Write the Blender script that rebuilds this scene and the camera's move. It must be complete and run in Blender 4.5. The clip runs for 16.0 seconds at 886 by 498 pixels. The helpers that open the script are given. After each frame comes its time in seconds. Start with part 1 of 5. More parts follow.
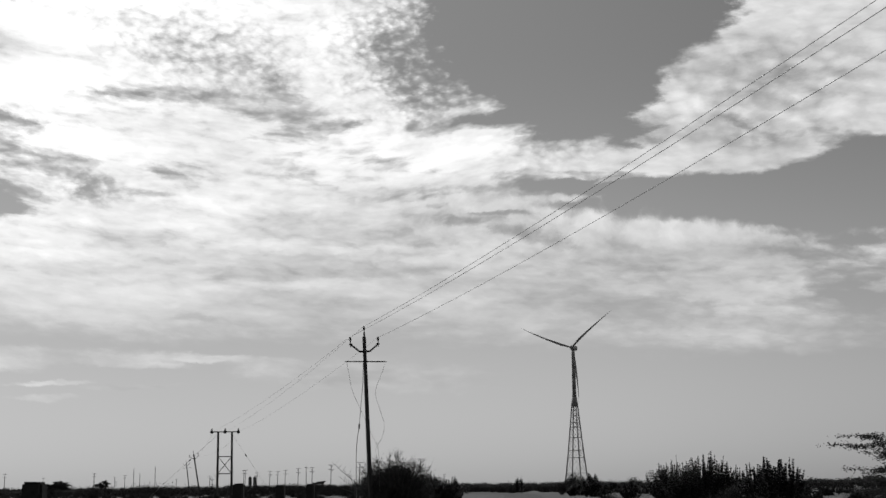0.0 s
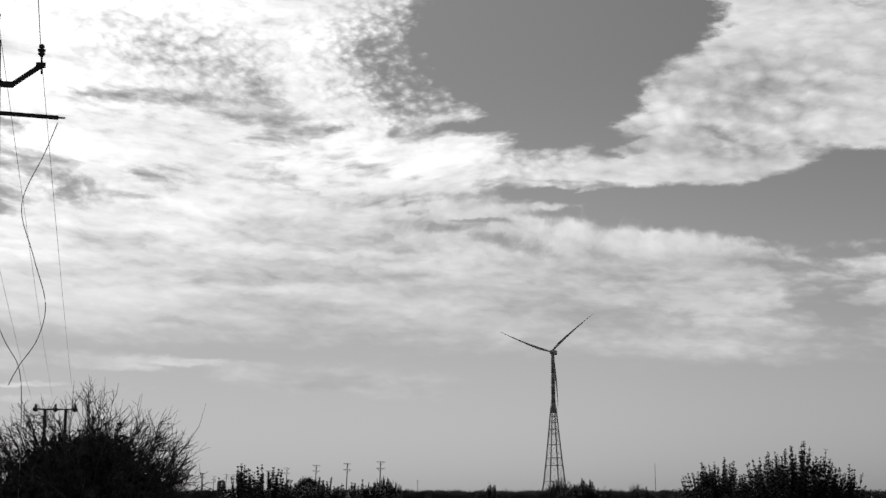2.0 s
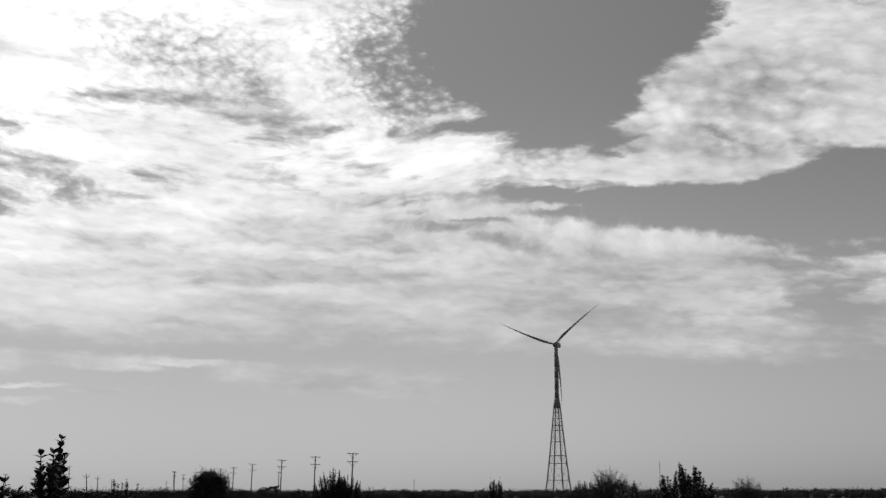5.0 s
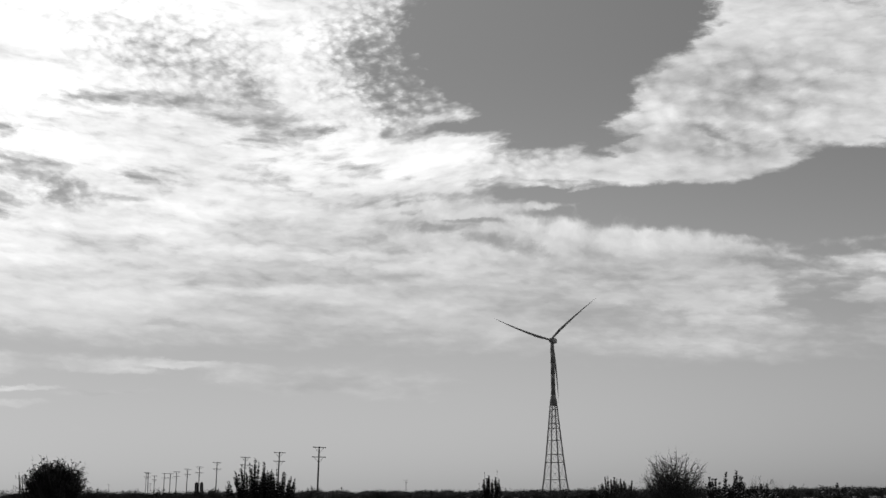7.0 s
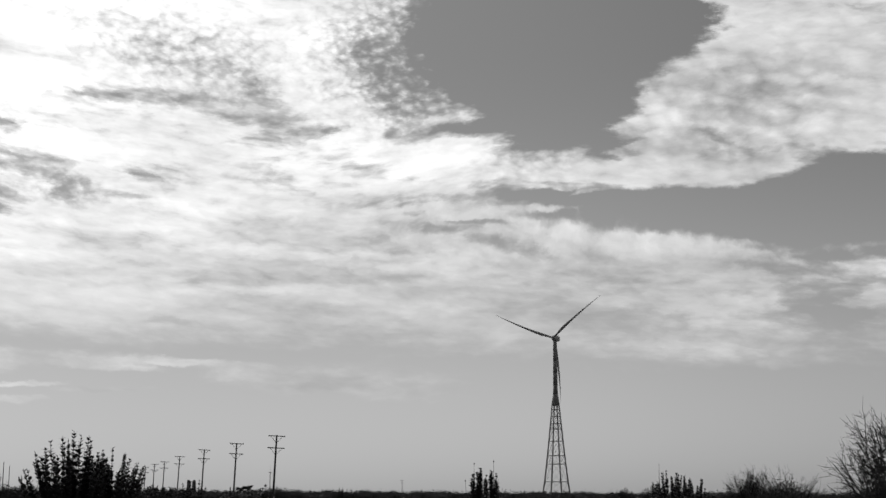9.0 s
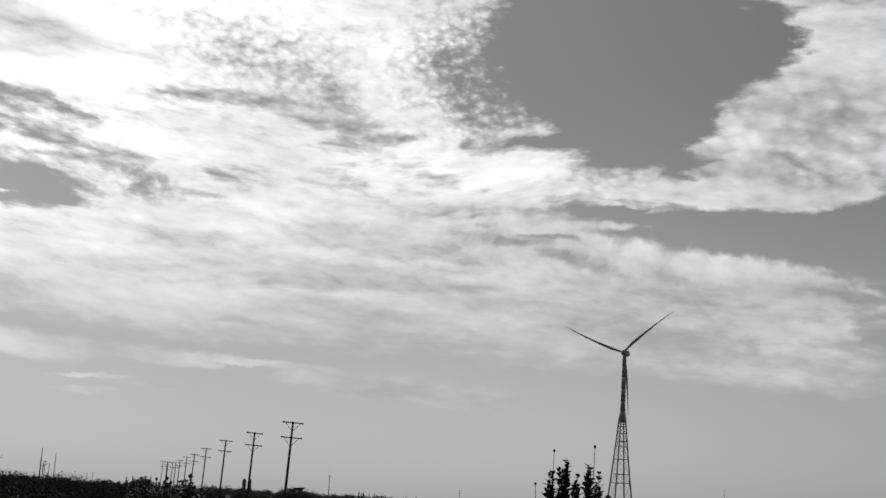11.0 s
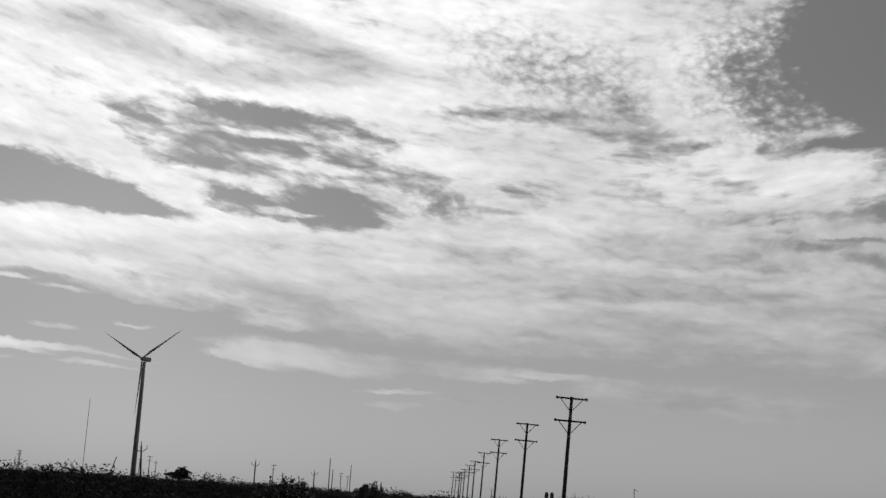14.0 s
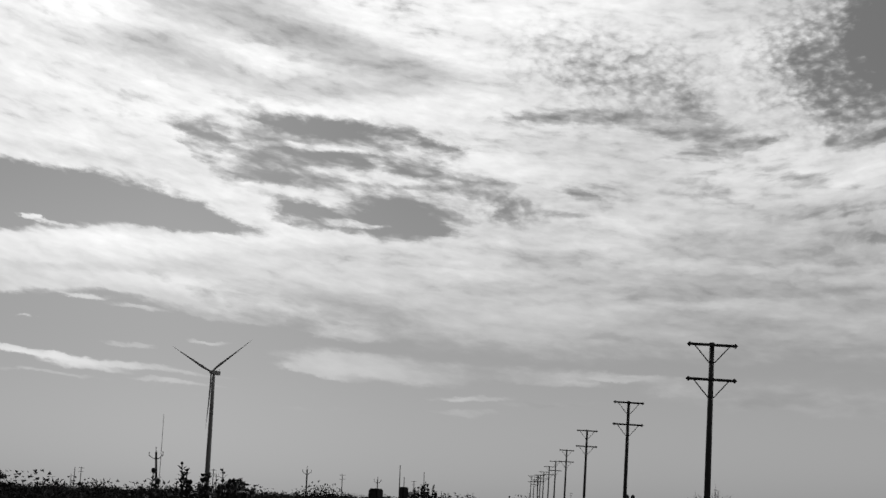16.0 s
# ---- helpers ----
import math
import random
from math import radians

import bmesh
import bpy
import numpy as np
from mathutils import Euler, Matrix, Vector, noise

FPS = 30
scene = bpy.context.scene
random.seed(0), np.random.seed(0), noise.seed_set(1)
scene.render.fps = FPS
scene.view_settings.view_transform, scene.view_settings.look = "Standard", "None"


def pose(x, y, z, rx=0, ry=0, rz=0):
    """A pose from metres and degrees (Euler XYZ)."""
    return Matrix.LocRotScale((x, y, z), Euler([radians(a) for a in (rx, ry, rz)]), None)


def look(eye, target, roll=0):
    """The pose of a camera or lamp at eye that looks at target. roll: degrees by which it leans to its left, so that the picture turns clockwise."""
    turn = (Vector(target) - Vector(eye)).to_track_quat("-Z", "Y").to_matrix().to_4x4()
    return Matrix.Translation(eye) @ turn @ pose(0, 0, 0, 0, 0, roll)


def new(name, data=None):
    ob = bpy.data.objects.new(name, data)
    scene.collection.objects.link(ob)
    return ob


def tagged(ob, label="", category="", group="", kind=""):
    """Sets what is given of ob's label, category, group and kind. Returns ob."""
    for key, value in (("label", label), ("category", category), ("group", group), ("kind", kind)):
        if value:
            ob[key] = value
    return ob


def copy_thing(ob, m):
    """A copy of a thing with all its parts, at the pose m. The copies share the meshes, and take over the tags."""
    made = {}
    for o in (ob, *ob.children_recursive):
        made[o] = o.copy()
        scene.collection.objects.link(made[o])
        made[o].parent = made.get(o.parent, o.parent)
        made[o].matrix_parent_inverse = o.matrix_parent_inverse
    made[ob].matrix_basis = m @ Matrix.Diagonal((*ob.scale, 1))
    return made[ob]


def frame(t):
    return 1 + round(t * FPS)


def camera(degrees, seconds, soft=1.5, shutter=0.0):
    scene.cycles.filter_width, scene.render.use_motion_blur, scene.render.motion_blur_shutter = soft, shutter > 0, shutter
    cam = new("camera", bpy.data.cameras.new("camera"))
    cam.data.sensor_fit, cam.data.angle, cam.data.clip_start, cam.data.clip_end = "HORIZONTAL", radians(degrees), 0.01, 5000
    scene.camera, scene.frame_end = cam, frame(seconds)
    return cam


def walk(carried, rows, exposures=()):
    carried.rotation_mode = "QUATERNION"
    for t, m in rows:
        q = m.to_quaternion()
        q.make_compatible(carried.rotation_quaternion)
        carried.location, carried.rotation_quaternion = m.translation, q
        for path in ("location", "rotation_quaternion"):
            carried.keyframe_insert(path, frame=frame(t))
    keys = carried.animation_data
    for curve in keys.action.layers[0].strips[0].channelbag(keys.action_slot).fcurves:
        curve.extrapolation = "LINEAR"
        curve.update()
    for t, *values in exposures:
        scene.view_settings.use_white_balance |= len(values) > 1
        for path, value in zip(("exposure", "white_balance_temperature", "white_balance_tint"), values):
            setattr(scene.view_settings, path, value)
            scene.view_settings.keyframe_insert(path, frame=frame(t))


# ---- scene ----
EYE = 1.4
cam = camera(35.94, 16.0)
walk(cam, [
    (0.0, pose(0.00, -0.00, EYE, 99.80, 0.69, 0.00)),
    (0.5, pose(0.61, 9.04, EYE, 99.83, 0.25, -0.39)),
    (1.0, pose(1.26, 18.11, EYE, 99.96, -0.10, -0.64)),
    (1.5, pose(1.99, 27.07, EYE, 100.04, -0.06, -0.83)),
    (2.0, pose(2.49, 36.29, EYE, 100.08, -0.05, -0.97)),
    (2.5, pose(2.90, 45.59, EYE, 100.01, 0.16, -0.95)),
    (3.0, pose(3.37, 54.89, EYE, 99.94, 0.13, -0.92)),
    (3.5, pose(3.80, 64.11, EYE, 99.83, 0.09, -0.88)),
    (4.0, pose(4.20, 73.22, EYE, 99.86, -0.02, -0.75)),
    (4.5, pose(4.62, 82.20, EYE, 100.04, 0.01, -0.86)),
    (7.0, pose(6.83, 124.70, EYE, 100.09, 0.43, -1.16)),
    (7.5, pose(7.43, 132.85, EYE, 100.02, 0.46, -1.08)),
    (8.0, pose(7.94, 140.84, EYE, 99.85, 0.34, -1.06)),
    (10.5, pose(9.64, 177.92, EYE, 100.64, -2.51, -0.12)),
    (11.0, pose(9.68, 184.68, EYE, 100.53, -3.44, 1.25)),
    (11.5, pose(9.56, 191.26, EYE, 100.24, -4.12, 2.97)),
    (12.0, pose(9.20, 197.67, EYE, 100.18, -4.49, 5.09)),
    (12.5, pose(8.69, 203.92, EYE, 100.19, -4.60, 7.46)),
    (13.0, pose(8.05, 210.00, EYE, 100.26, -4.60, 9.88)),
    (13.5, pose(7.11, 215.82, EYE, 100.28, -4.12, 12.00)),
    (14.0, pose(6.03, 221.59, EYE, 100.32, -3.66, 13.81)),
    (14.5, pose(4.71, 227.37, EYE, 100.27, -3.22, 15.11)),
    (15.0, pose(3.28, 233.28, EYE, 100.26, -2.99, 16.04)),
    (15.5, pose(1.71, 239.37, EYE, 100.26, -2.40, 16.70)),
    (16.0, pose(0.20, 245.47, EYE, 100.45, -1.97, 17.03)),
], [(0.0, 0.0), (8.0, 0.0), (10.5, -0.02), (12.5, -0.2), (14.0, -0.38), (16.0, -0.42)])

# ---- world, sun ----
SUN_AZ, SUN_EL = -22.0, 34.0
world = bpy.data.worlds.new("sky")
scene.world = world
world.use_nodes = True
wt = world.node_tree
wt.nodes.clear()


def wnode(kind):
    return wt.nodes.new(kind)


def wlink(value, socket):
    if isinstance(value, (int, float)):
        socket.default_value = value
    elif isinstance(value, tuple):
        socket.default_value = value
    else:
        wt.links.new(value, socket)


def wmath(op, a, b=0.0, c=0.0, clamp=False):
    n = wnode("ShaderNodeMath")
    n.operation, n.use_clamp = op, clamp
    for i, v in enumerate((a, b, c)):
        wlink(v, n.inputs[i])
    return n.outputs[0]


def wramp(x, lo, hi, out_lo=0.0, out_hi=1.0, smooth=True):
    n = wnode("ShaderNodeMapRange")
    n.interpolation_type = "SMOOTHSTEP" if smooth else "LINEAR"
    for i, v in enumerate((x, lo, hi, out_lo, out_hi)):
        wlink(v, n.inputs[i])
    return n.outputs[0]


def wvec(op, a, b):
    n = wnode("ShaderNodeVectorMath")
    n.operation = op
    wlink(a, n.inputs[0])
    wlink(b, n.inputs[1])
    return n.outputs[0]


def wnoise(v, scale, detail=5.0, rough=0.55, distortion=0.0, colour=False):
    n = wnode("ShaderNodeTexNoise")
    wlink(v, n.inputs["Vector"])
    n.inputs["Scale"].default_value = scale
    n.inputs["Detail"].default_value = detail
    n.inputs["Roughness"].default_value = rough
    n.inputs["Distortion"].default_value = distortion
    return n.outputs["Color" if colour else "Fac"]


def wmap(v, loc=(0, 0, 0), rot=0.0, scale=(1, 1, 1), kind="TEXTURE"):
    n = wnode("ShaderNodeMapping")
    n.vector_type = kind
    wlink(v, n.inputs["Vector"])
    n.inputs["Location"].default_value = loc
    n.inputs["Rotation"].default_value = (0, 0, radians(rot))
    n.inputs["Scale"].default_value = scale
    return n.outputs[0]


def wmix(f, a, b):
    return wmath("ADD", wmath("MULTIPLY", a, wmath("SUBTRACT", 1.0, f)), wmath("MULTIPLY", b, f))


# the sky's own coordinates: degrees of bearing and of height
ray_dir = wnode("ShaderNodeTexCoord").outputs["Generated"]
sep = wnode("ShaderNodeSeparateXYZ")
wlink(ray_dir, sep.inputs[0])
bearing = wmath("MULTIPLY", wmath("ARCTAN2", sep.outputs[0], sep.outputs[1]), 57.2958)
height = wmath("MULTIPLY", wmath("ARCSINE", sep.outputs[2]), 57.2958)
comb = wnode("ShaderNodeCombineXYZ")
wlink(bearing, comb.inputs[0])
wlink(height, comb.inputs[1])
sky_at = comb.outputs[0]

# the streaks of the sheet bend: down to one side, up in the middle
side_bow = wmath("MULTIPLY", wmath("POWER", wmath("MINIMUM", wmath("ADD", bearing, 10.0), 0.0), 2.0), 0.0032)
mid_bow = wmath("MULTIPLY", wramp(bearing, -7.0, 7.0, 0.0, 1.8), wramp(height, 9.0, 13.0))
flow = wnode("ShaderNodeCombineXYZ")
wlink(bearing, flow.inputs[0])
wlink(wmath("SUBTRACT", height, wmath("ADD", side_bow, mid_bow)), flow.inputs[1])
flow_at = flow.outputs[0]

# stir the coordinates a little, so that cloud edges are ragged
swirl = wvec("SUBTRACT", wnoise(wmap(flow_at, scale=(2.4, 1.0, 1)), 0.75, 7, 0.68, colour=True), (0.5, 0.5, 0.5))
warped = wvec("ADD", sky_at, wvec("MULTIPLY", swirl, (3.8, 0.95, 0.0)))
stirred = wvec("ADD", sky_at, wvec("MULTIPLY", swirl, (1.0, 0.5, 0.0)))
drifted = wvec("ADD", flow_at, wvec("MULTIPLY", swirl, (1.8, 0.5, 0.0)))
warped_parts = wnode("ShaderNodeSeparateXYZ")
wlink(warped, warped_parts.inputs[0])

# the sheet's lower edge climbs towards the silky side
edge = wmath("SUBTRACT", height, wmath("ADD", wramp(bearing, -12.0, -36.0, 6.3, 8.9), wramp(bearing, -2.0, 10.0, 0.0, -0.5)))
cover = wramp(edge, -1.1, 0.9, -0.7, 0.72)
cover = wmath("ADD", cover, wramp(bearing, -60, -140, 0.0, -0.8))
cover = wmath("ADD", cover, wramp(bearing, 60, 140, 0.0, -0.8))
veils = 0.0
ripples = 0.0


def blot(az, el, rx, ry, lean, before, soft=0.85):
    """An oval with a soft rim. The third axis only strings the ovals one after another, which keeps the node program short of memory."""
    at = wnode("ShaderNodeCombineXYZ")
    wlink(warped_parts.outputs[0], at.inputs[0])
    wlink(warped_parts.outputs[1], at.inputs[1])
    if not isinstance(before, (int, float)):
        wlink(before, at.inputs[2])
    g = wnode("ShaderNodeTexGradient")
    g.gradient_type = "SPHERICAL"
    wlink(wmap(at.outputs[0], (az, el, 0), lean, (rx, ry, 1e6)), g.inputs[0])
    return wramp(g.outputs["Fac"], 0.0, soft)


def blend(factor, a, b):
    n = wnode("ShaderNodeMix")
    wlink(factor, n.inputs[0])
    wlink(a, n.inputs[2])
    wlink(b, n.inputs[3])
    return n.outputs[0]


def cloud(az, el, rx, ry, lean, amount, weight=1.0, soft=0.8):
    """Brings the sheet's thickness to amount (1 closed, 0 thin, -1 open): bearing, height, half sizes and lean in degrees."""
    global cover
    mask = blot(az, el, rx, ry, lean, cover, soft)
    cover = blend(mask if weight == 1 else wmath("MULTIPLY", mask, weight), cover, amount)


def veil(az, el, rx, ry, lean, weight):
    """A thicker, greyer (or thinner, brighter) stretch of the sheet."""
    global veils
    veils = wmath("MULTIPLY_ADD", blot(az, el, rx, ry, lean, veils), weight, veils)


def ripple(az, el, rx, ry, lean, weight):
    """A stretch where the sheet breaks up into rows of small puffs."""
    global ripples
    ripples = wmath("MAXIMUM", wmath("MULTIPLY", blot(az, el, rx, ry, lean, ripples), weight), ripples)


# ---- cloud shapes ----
# the low edge of the sheet, and thin lines under it
cloud(-14.6, 5.4, 7.41, 0.43, -2, 0.35, 1, 0.8)
cloud(-9.4, 5.3, 4.21, 0.28, -3, 0.5, 1, 0.9)
cloud(-13.3, 5.1, 2.18, 0.19, -4, 0.9, 1, 0.8)
cloud(-11.8, 5.0, 1.93, 0.20, -3, 0.8, 1, 0.8)
cloud(-10.4, 5.2, 1.67, 0.17, -2, 0.8, 1, 0.8)
cloud(-15.9, 5.5, 2.39, 0.19, -3, 0.8, 1, 0.8)
cloud(-15.7, 4.3, 3.18, 0.19, 2, 0.45, 1, 0.8)
cloud(-12.8, 4.1, 2.72, 0.19, -0, 0.4, 1, 0.8)
cloud(-16.3, 3.7, 2.10, 0.25, 1, 0.4, 1, 0.8)
cloud(-2.7, 4.6, 8.17, 1.13, -3, 0.3, 1, 0.8)
cloud(-5.0, 4.7, 5.15, 0.68, -3, 0.4, 1, 0.8)
veil(-15.5, 4.3, 2.61, 0.23, 2, 0.05)
veil(-12.4, 5.2, 3.82, 0.37, -3, 0.12)
cloud(11.0, 6.2, 12.11, 1.22, -3, 0.15, 1, 0.8)
# clear hole and the gap under the heaped cloud
cloud(5.7, 18.7, 8.52, 4.60, -2, -1.1, 1, 0.45)
cloud(4.1, 16.0, 6.56, 2.71, -1, -1.1, 1, 0.6)
cloud(10.1, 14.6, 4.36, 1.70, -3, -1.1, 1, 0.6)
cloud(15.4, 11.5, 11.94, 2.22, -3, -1.1, 1, 0.6)
cloud(7.4, 11.5, 6.52, 0.74, -6, -0.7, 1, 0.9)
cloud(6.7, 12.3, 6.05, 0.74, -5, -1, 1, 0.8)
cloud(19.5, 12.1, 5.98, 2.36, -4, -1.1, 1, 0.6)
# ragged rippled rim of the sheet
cloud(-2.3, 18.8, 2.31, 2.36, -48, 0.45, 1, 0.8)
cloud(-0.8, 17.4, 3.49, 2.36, -49, -0.1, 1, 0.9)
cloud(0.3, 16.0, 3.58, 1.15, -10, 0, 1, 0.8)
cloud(-2.0, 18.3, 1.80, 0.34, -9, 0.1, 1, 0.8)
cloud(-0.3, 15.2, 2.39, 0.46, 10, 0.15, 1, 0.8)
cloud(1.8, 15.6, 1.79, 0.40, 9, 0.45, 1, 1)
cloud(1.1, 14.3, 4.46, 0.75, 7, 1.1, 1, 0.8)
cloud(1.7, 13.4, 4.45, 0.86, 7, 1.1, 1, 0.8)
cloud(0.2, 14.7, 1.79, 0.23, 7, 0.2, 0.8, 0.8)
# band that leads to the heap
cloud(4.8, 13.4, 5.02, 0.69, -1, 0.75, 1, 0.8)
cloud(4.7, 14.0, 1.78, 0.40, -1, 0.4, 1, 0.8)
cloud(7.9, 13.2, 5.56, 0.63, -0, 0.9, 1, 0.8)
cloud(6.2, 12.8, 4.70, 0.29, -2, 0.1, 1, 0.8)
cloud(7.2, 12.5, 1.17, 0.17, 2, 0, 1, 0.8)
# heaped cloud
cloud(17.0, 16.5, 9.09, 2.84, -2, 1.3, 1, 0.5)
cloud(12.9, 17.2, 3.15, 1.41, 11, 0.9, 1, 0.8)
cloud(10.7, 15.4, 3.18, 1.42, 17, 1, 1, 0.8)
cloud(12.8, 15.6, 3.16, 1.85, -4, 1.2, 1, 0.8)
cloud(10.8, 14.0, 3.44, 1.49, 27, 1.2, 1, 0.6)
cloud(12.7, 13.2, 5.41, 0.91, 2, 1, 1, 0.7)
cloud(9.2, 15.0, 1.75, 0.46, 2, 0.5, 1, 0.8)
cloud(9.1, 14.1, 1.75, 0.34, -2, 0.3, 1, 0.8)
cloud(16.0, 14.3, 4.17, 0.72, 2, 1, 1, 0.8)
cloud(18.7, 13.9, 1.63, 0.49, -5, 0.7, 1, 0.8)
cloud(14.4, 13.9, 3.38, 0.34, 4, 0.1, 0.8, 0.8)
cloud(13.2, 14.7, 1.72, 0.34, -33, 0.4, 0.7, 0.8)
cloud(11.5, 19.6, 2.06, 2.21, -23, -1, 1, 0.8)
cloud(18.4, 16.7, 1.92, 0.38, -5, 0.45, 0.7, 0.8)
# thin streaks at the edge of the middle sheet
cloud(2.8, 11.8, 5.60, 0.26, 1, 0.5, 1, 0.8)
cloud(3.6, 11.2, 3.53, 0.23, 1, 0.3, 1, 0.8)
cloud(4.8, 10.8, 3.81, 0.35, -9, 0.6, 1, 0.8)
cloud(0.2, 12.1, 3.55, 0.29, 5, -0.2, 1, 0.8)
cloud(-0.8, 11.6, 1.77, 0.17, 4, 0.1, 1, 0.8)
cloud(2.4, 11.3, 1.77, 0.17, -1, -0.3, 1, 0.8)
cloud(1.1, 11.0, 2.06, 0.40, -0, -0.3, 1, 0.8)
cloud(4.0, 10.2, 3.22, 0.52, -15, -0.4, 1, 0.9)
cloud(7.9, 10.0, 4.05, 0.86, 4, 0.9, 0.9, 0.8)
cloud(11.2, 10.2, 4.27, 0.85, -6, 0.8, 0.9, 0.8)
cloud(15.7, 9.8, 3.30, 0.34, -6, -0.2, 0.8, 0.8)
cloud(17.3, 9.6, 4.33, 0.56, -1, -0.2, 1, 0.8)
cloud(17.4, 7.4, 3.22, 1.56, -7, -0.95, 1, 0.8)
cloud(15.7, 9.0, 3.84, 0.45, -6, 0, 0.9, 0.8)
cloud(15.2, 7.0, 3.29, 0.56, -2, -0.1, 1, 0.8)
cloud(9.4, 7.3, 3.71, 0.69, -2, -0.05, 0.9, 0.8)
cloud(13.2, 8.1, 1.67, 0.28, -8, 0, 0.8, 0.8)
cloud(11.0, 6.6, 6.20, 0.34, -2, 0, 0.8, 0.8)
cloud(17.9, 8.3, 5.36, 1.94, -6, -0.25, 0.8, 0.9)
cloud(18.9, 7.8, 1.60, 0.49, 9, 0.6, 1, 0.8)
# dim streak through the rippled sheet
cloud(-13.0, 16.0, 3.95, 0.36, -1, 0.02, 1, 0.9)
cloud(-9.2, 16.0, 6.37, 0.68, -5, -0.14, 1, 0.9)
cloud(-6.9, 16.3, 3.20, 1.03, -23, -0.1, 0.95, 0.9)
cloud(-10.2, 17.3, 4.28, 1.42, -22, 0.5, 0.8, 1)
cloud(-7.1, 15.4, 3.79, 0.51, -12, -0.05, 0.95, 0.8)
cloud(-6.4, 14.6, 2.93, 0.63, 5, -0.18, 1, 0.9)
cloud(-4.4, 15.0, 1.77, 0.43, 11, -0.15, 1, 0.8)
cloud(-6.8, 13.6, 2.04, 0.57, 1, 0.35, 0.8, 0.8)
cloud(-11.4, 12.9, 2.12, 0.73, -4, 0, 0.9, 1)
cloud(-6.1, 12.8, 2.33, 0.74, -3, -0.05, 0.9, 1)
cloud(-2.7, 13.6, 2.07, 0.26, 0, 0.25, 0.8, 0.8)
cloud(-1.0, 13.2, 3.85, 0.46, -6, 0.2, 0.8, 0.8)
cloud(-2.2, 12.0, 3.83, 0.23, 6, 0.25, 0.9, 0.8)
cloud(-16.6, 14.7, 2.17, 0.33, 1, 0.25, 0.9, 0.8)
cloud(-7.3, 9.6, 1.72, 0.26, 7, 0.12, 0.9, 0.8)
cloud(-6.1, 8.8, 0.72, 0.11, 1, 0.2, 0.8, 0.8)
cloud(-10.2, 6.9, 1.54, 0.40, -3, 0.05, 0.9, 0.8)
cloud(-12.1, 7.3, 1.25, 0.11, -11, 0.75, 0.8, 0.8)
# silky side: clear wedge between two sheets
cloud(-37.1, 11.6, 9.52, 2.02, 1, -1.1, 1, 0.5)
cloud(-30.1, 11.4, 7.27, 1.02, -9, -1.1, 1, 0.6)
cloud(-37.7, 8.5, 9.35, 1.22, 3, 1.1, 1, 0.5)
cloud(-28.0, 10.0, 10.28, 0.88, 2, 1.1, 1, 0.6)
cloud(-33.3, 13.6, 9.50, 1.10, -3, 1.2, 1, 0.7)
cloud(-26.0, 12.1, 6.35, 1.03, -20, 1.1, 0.95, 0.7)
cloud(-34.7, 10.7, 0.70, 0.25, -5, 0.6, 1, 0.8)
cloud(-33.7, 10.5, 1.09, 0.17, -3, 0.3, 1, 0.8)
# broken clouds in the middle
cloud(-22.5, 13.9, 8.89, 2.47, -5, -0.12, 0.95, 0.7)
cloud(-23.0, 15.3, 4.74, 0.69, -2, -0.7, 1, 0.8)
cloud(-27.7, 14.7, 2.16, 0.74, -13, -0.5, 1, 0.8)
cloud(-28.0, 13.8, 1.72, 0.46, -25, -0.3, 1, 0.8)
cloud(-22.0, 14.1, 7.13, 0.59, -1, -0.3, 0.9, 0.8)
cloud(-19.1, 13.7, 3.86, 1.15, -5, -0.35, 0.9, 0.9)
cloud(-25.3, 13.0, 2.62, 0.57, -2, -0.4, 0.9, 0.9)
cloud(-18.1, 14.8, 3.27, 0.40, -11, -0.35, 0.9, 0.8)
cloud(-23.0, 14.4, 5.32, 0.26, 0, 0.45, 0.8, 0.8)
cloud(-26.2, 15.2, 1.75, 0.23, -4, 0.5, 0.8, 0.8)
cloud(-20.5, 13.3, 4.44, 0.40, -1, 0.65, 0.9, 0.8)
cloud(-23.8, 12.4, 4.39, 0.43, -7, 0.75, 0.9, 0.8)
cloud(-21.4, 12.1, 2.94, 0.46, -5, 0.85, 0.9, 0.8)
cloud(-19.3, 11.6, 3.54, 1.27, 0, -1, 1, 0.7)
cloud(-23.2, 11.6, 2.92, 0.86, -9, -0.9, 1, 0.8)
cloud(-21.9, 11.2, 3.81, 0.40, -1, -0.6, 1, 0.8)
cloud(-20.9, 11.3, 2.35, 0.26, -0, 0.45, 0.9, 0.8)
cloud(-16.4, 13.0, 2.67, 0.63, -0, -0.1, 1, 0.9)
cloud(-14.5, 12.2, 2.20, 1.04, -23, 0.05, 0.9, 0.9)
cloud(-12.7, 12.0, 1.76, 0.35, -9, 0.25, 1, 0.8)
cloud(-17.8, 11.8, 1.77, 0.87, -18, 0.6, 0.5, 0.8)
cloud(-31.4, 15.2, 3.10, 0.28, -2, 0.35, 0.9, 0.8)
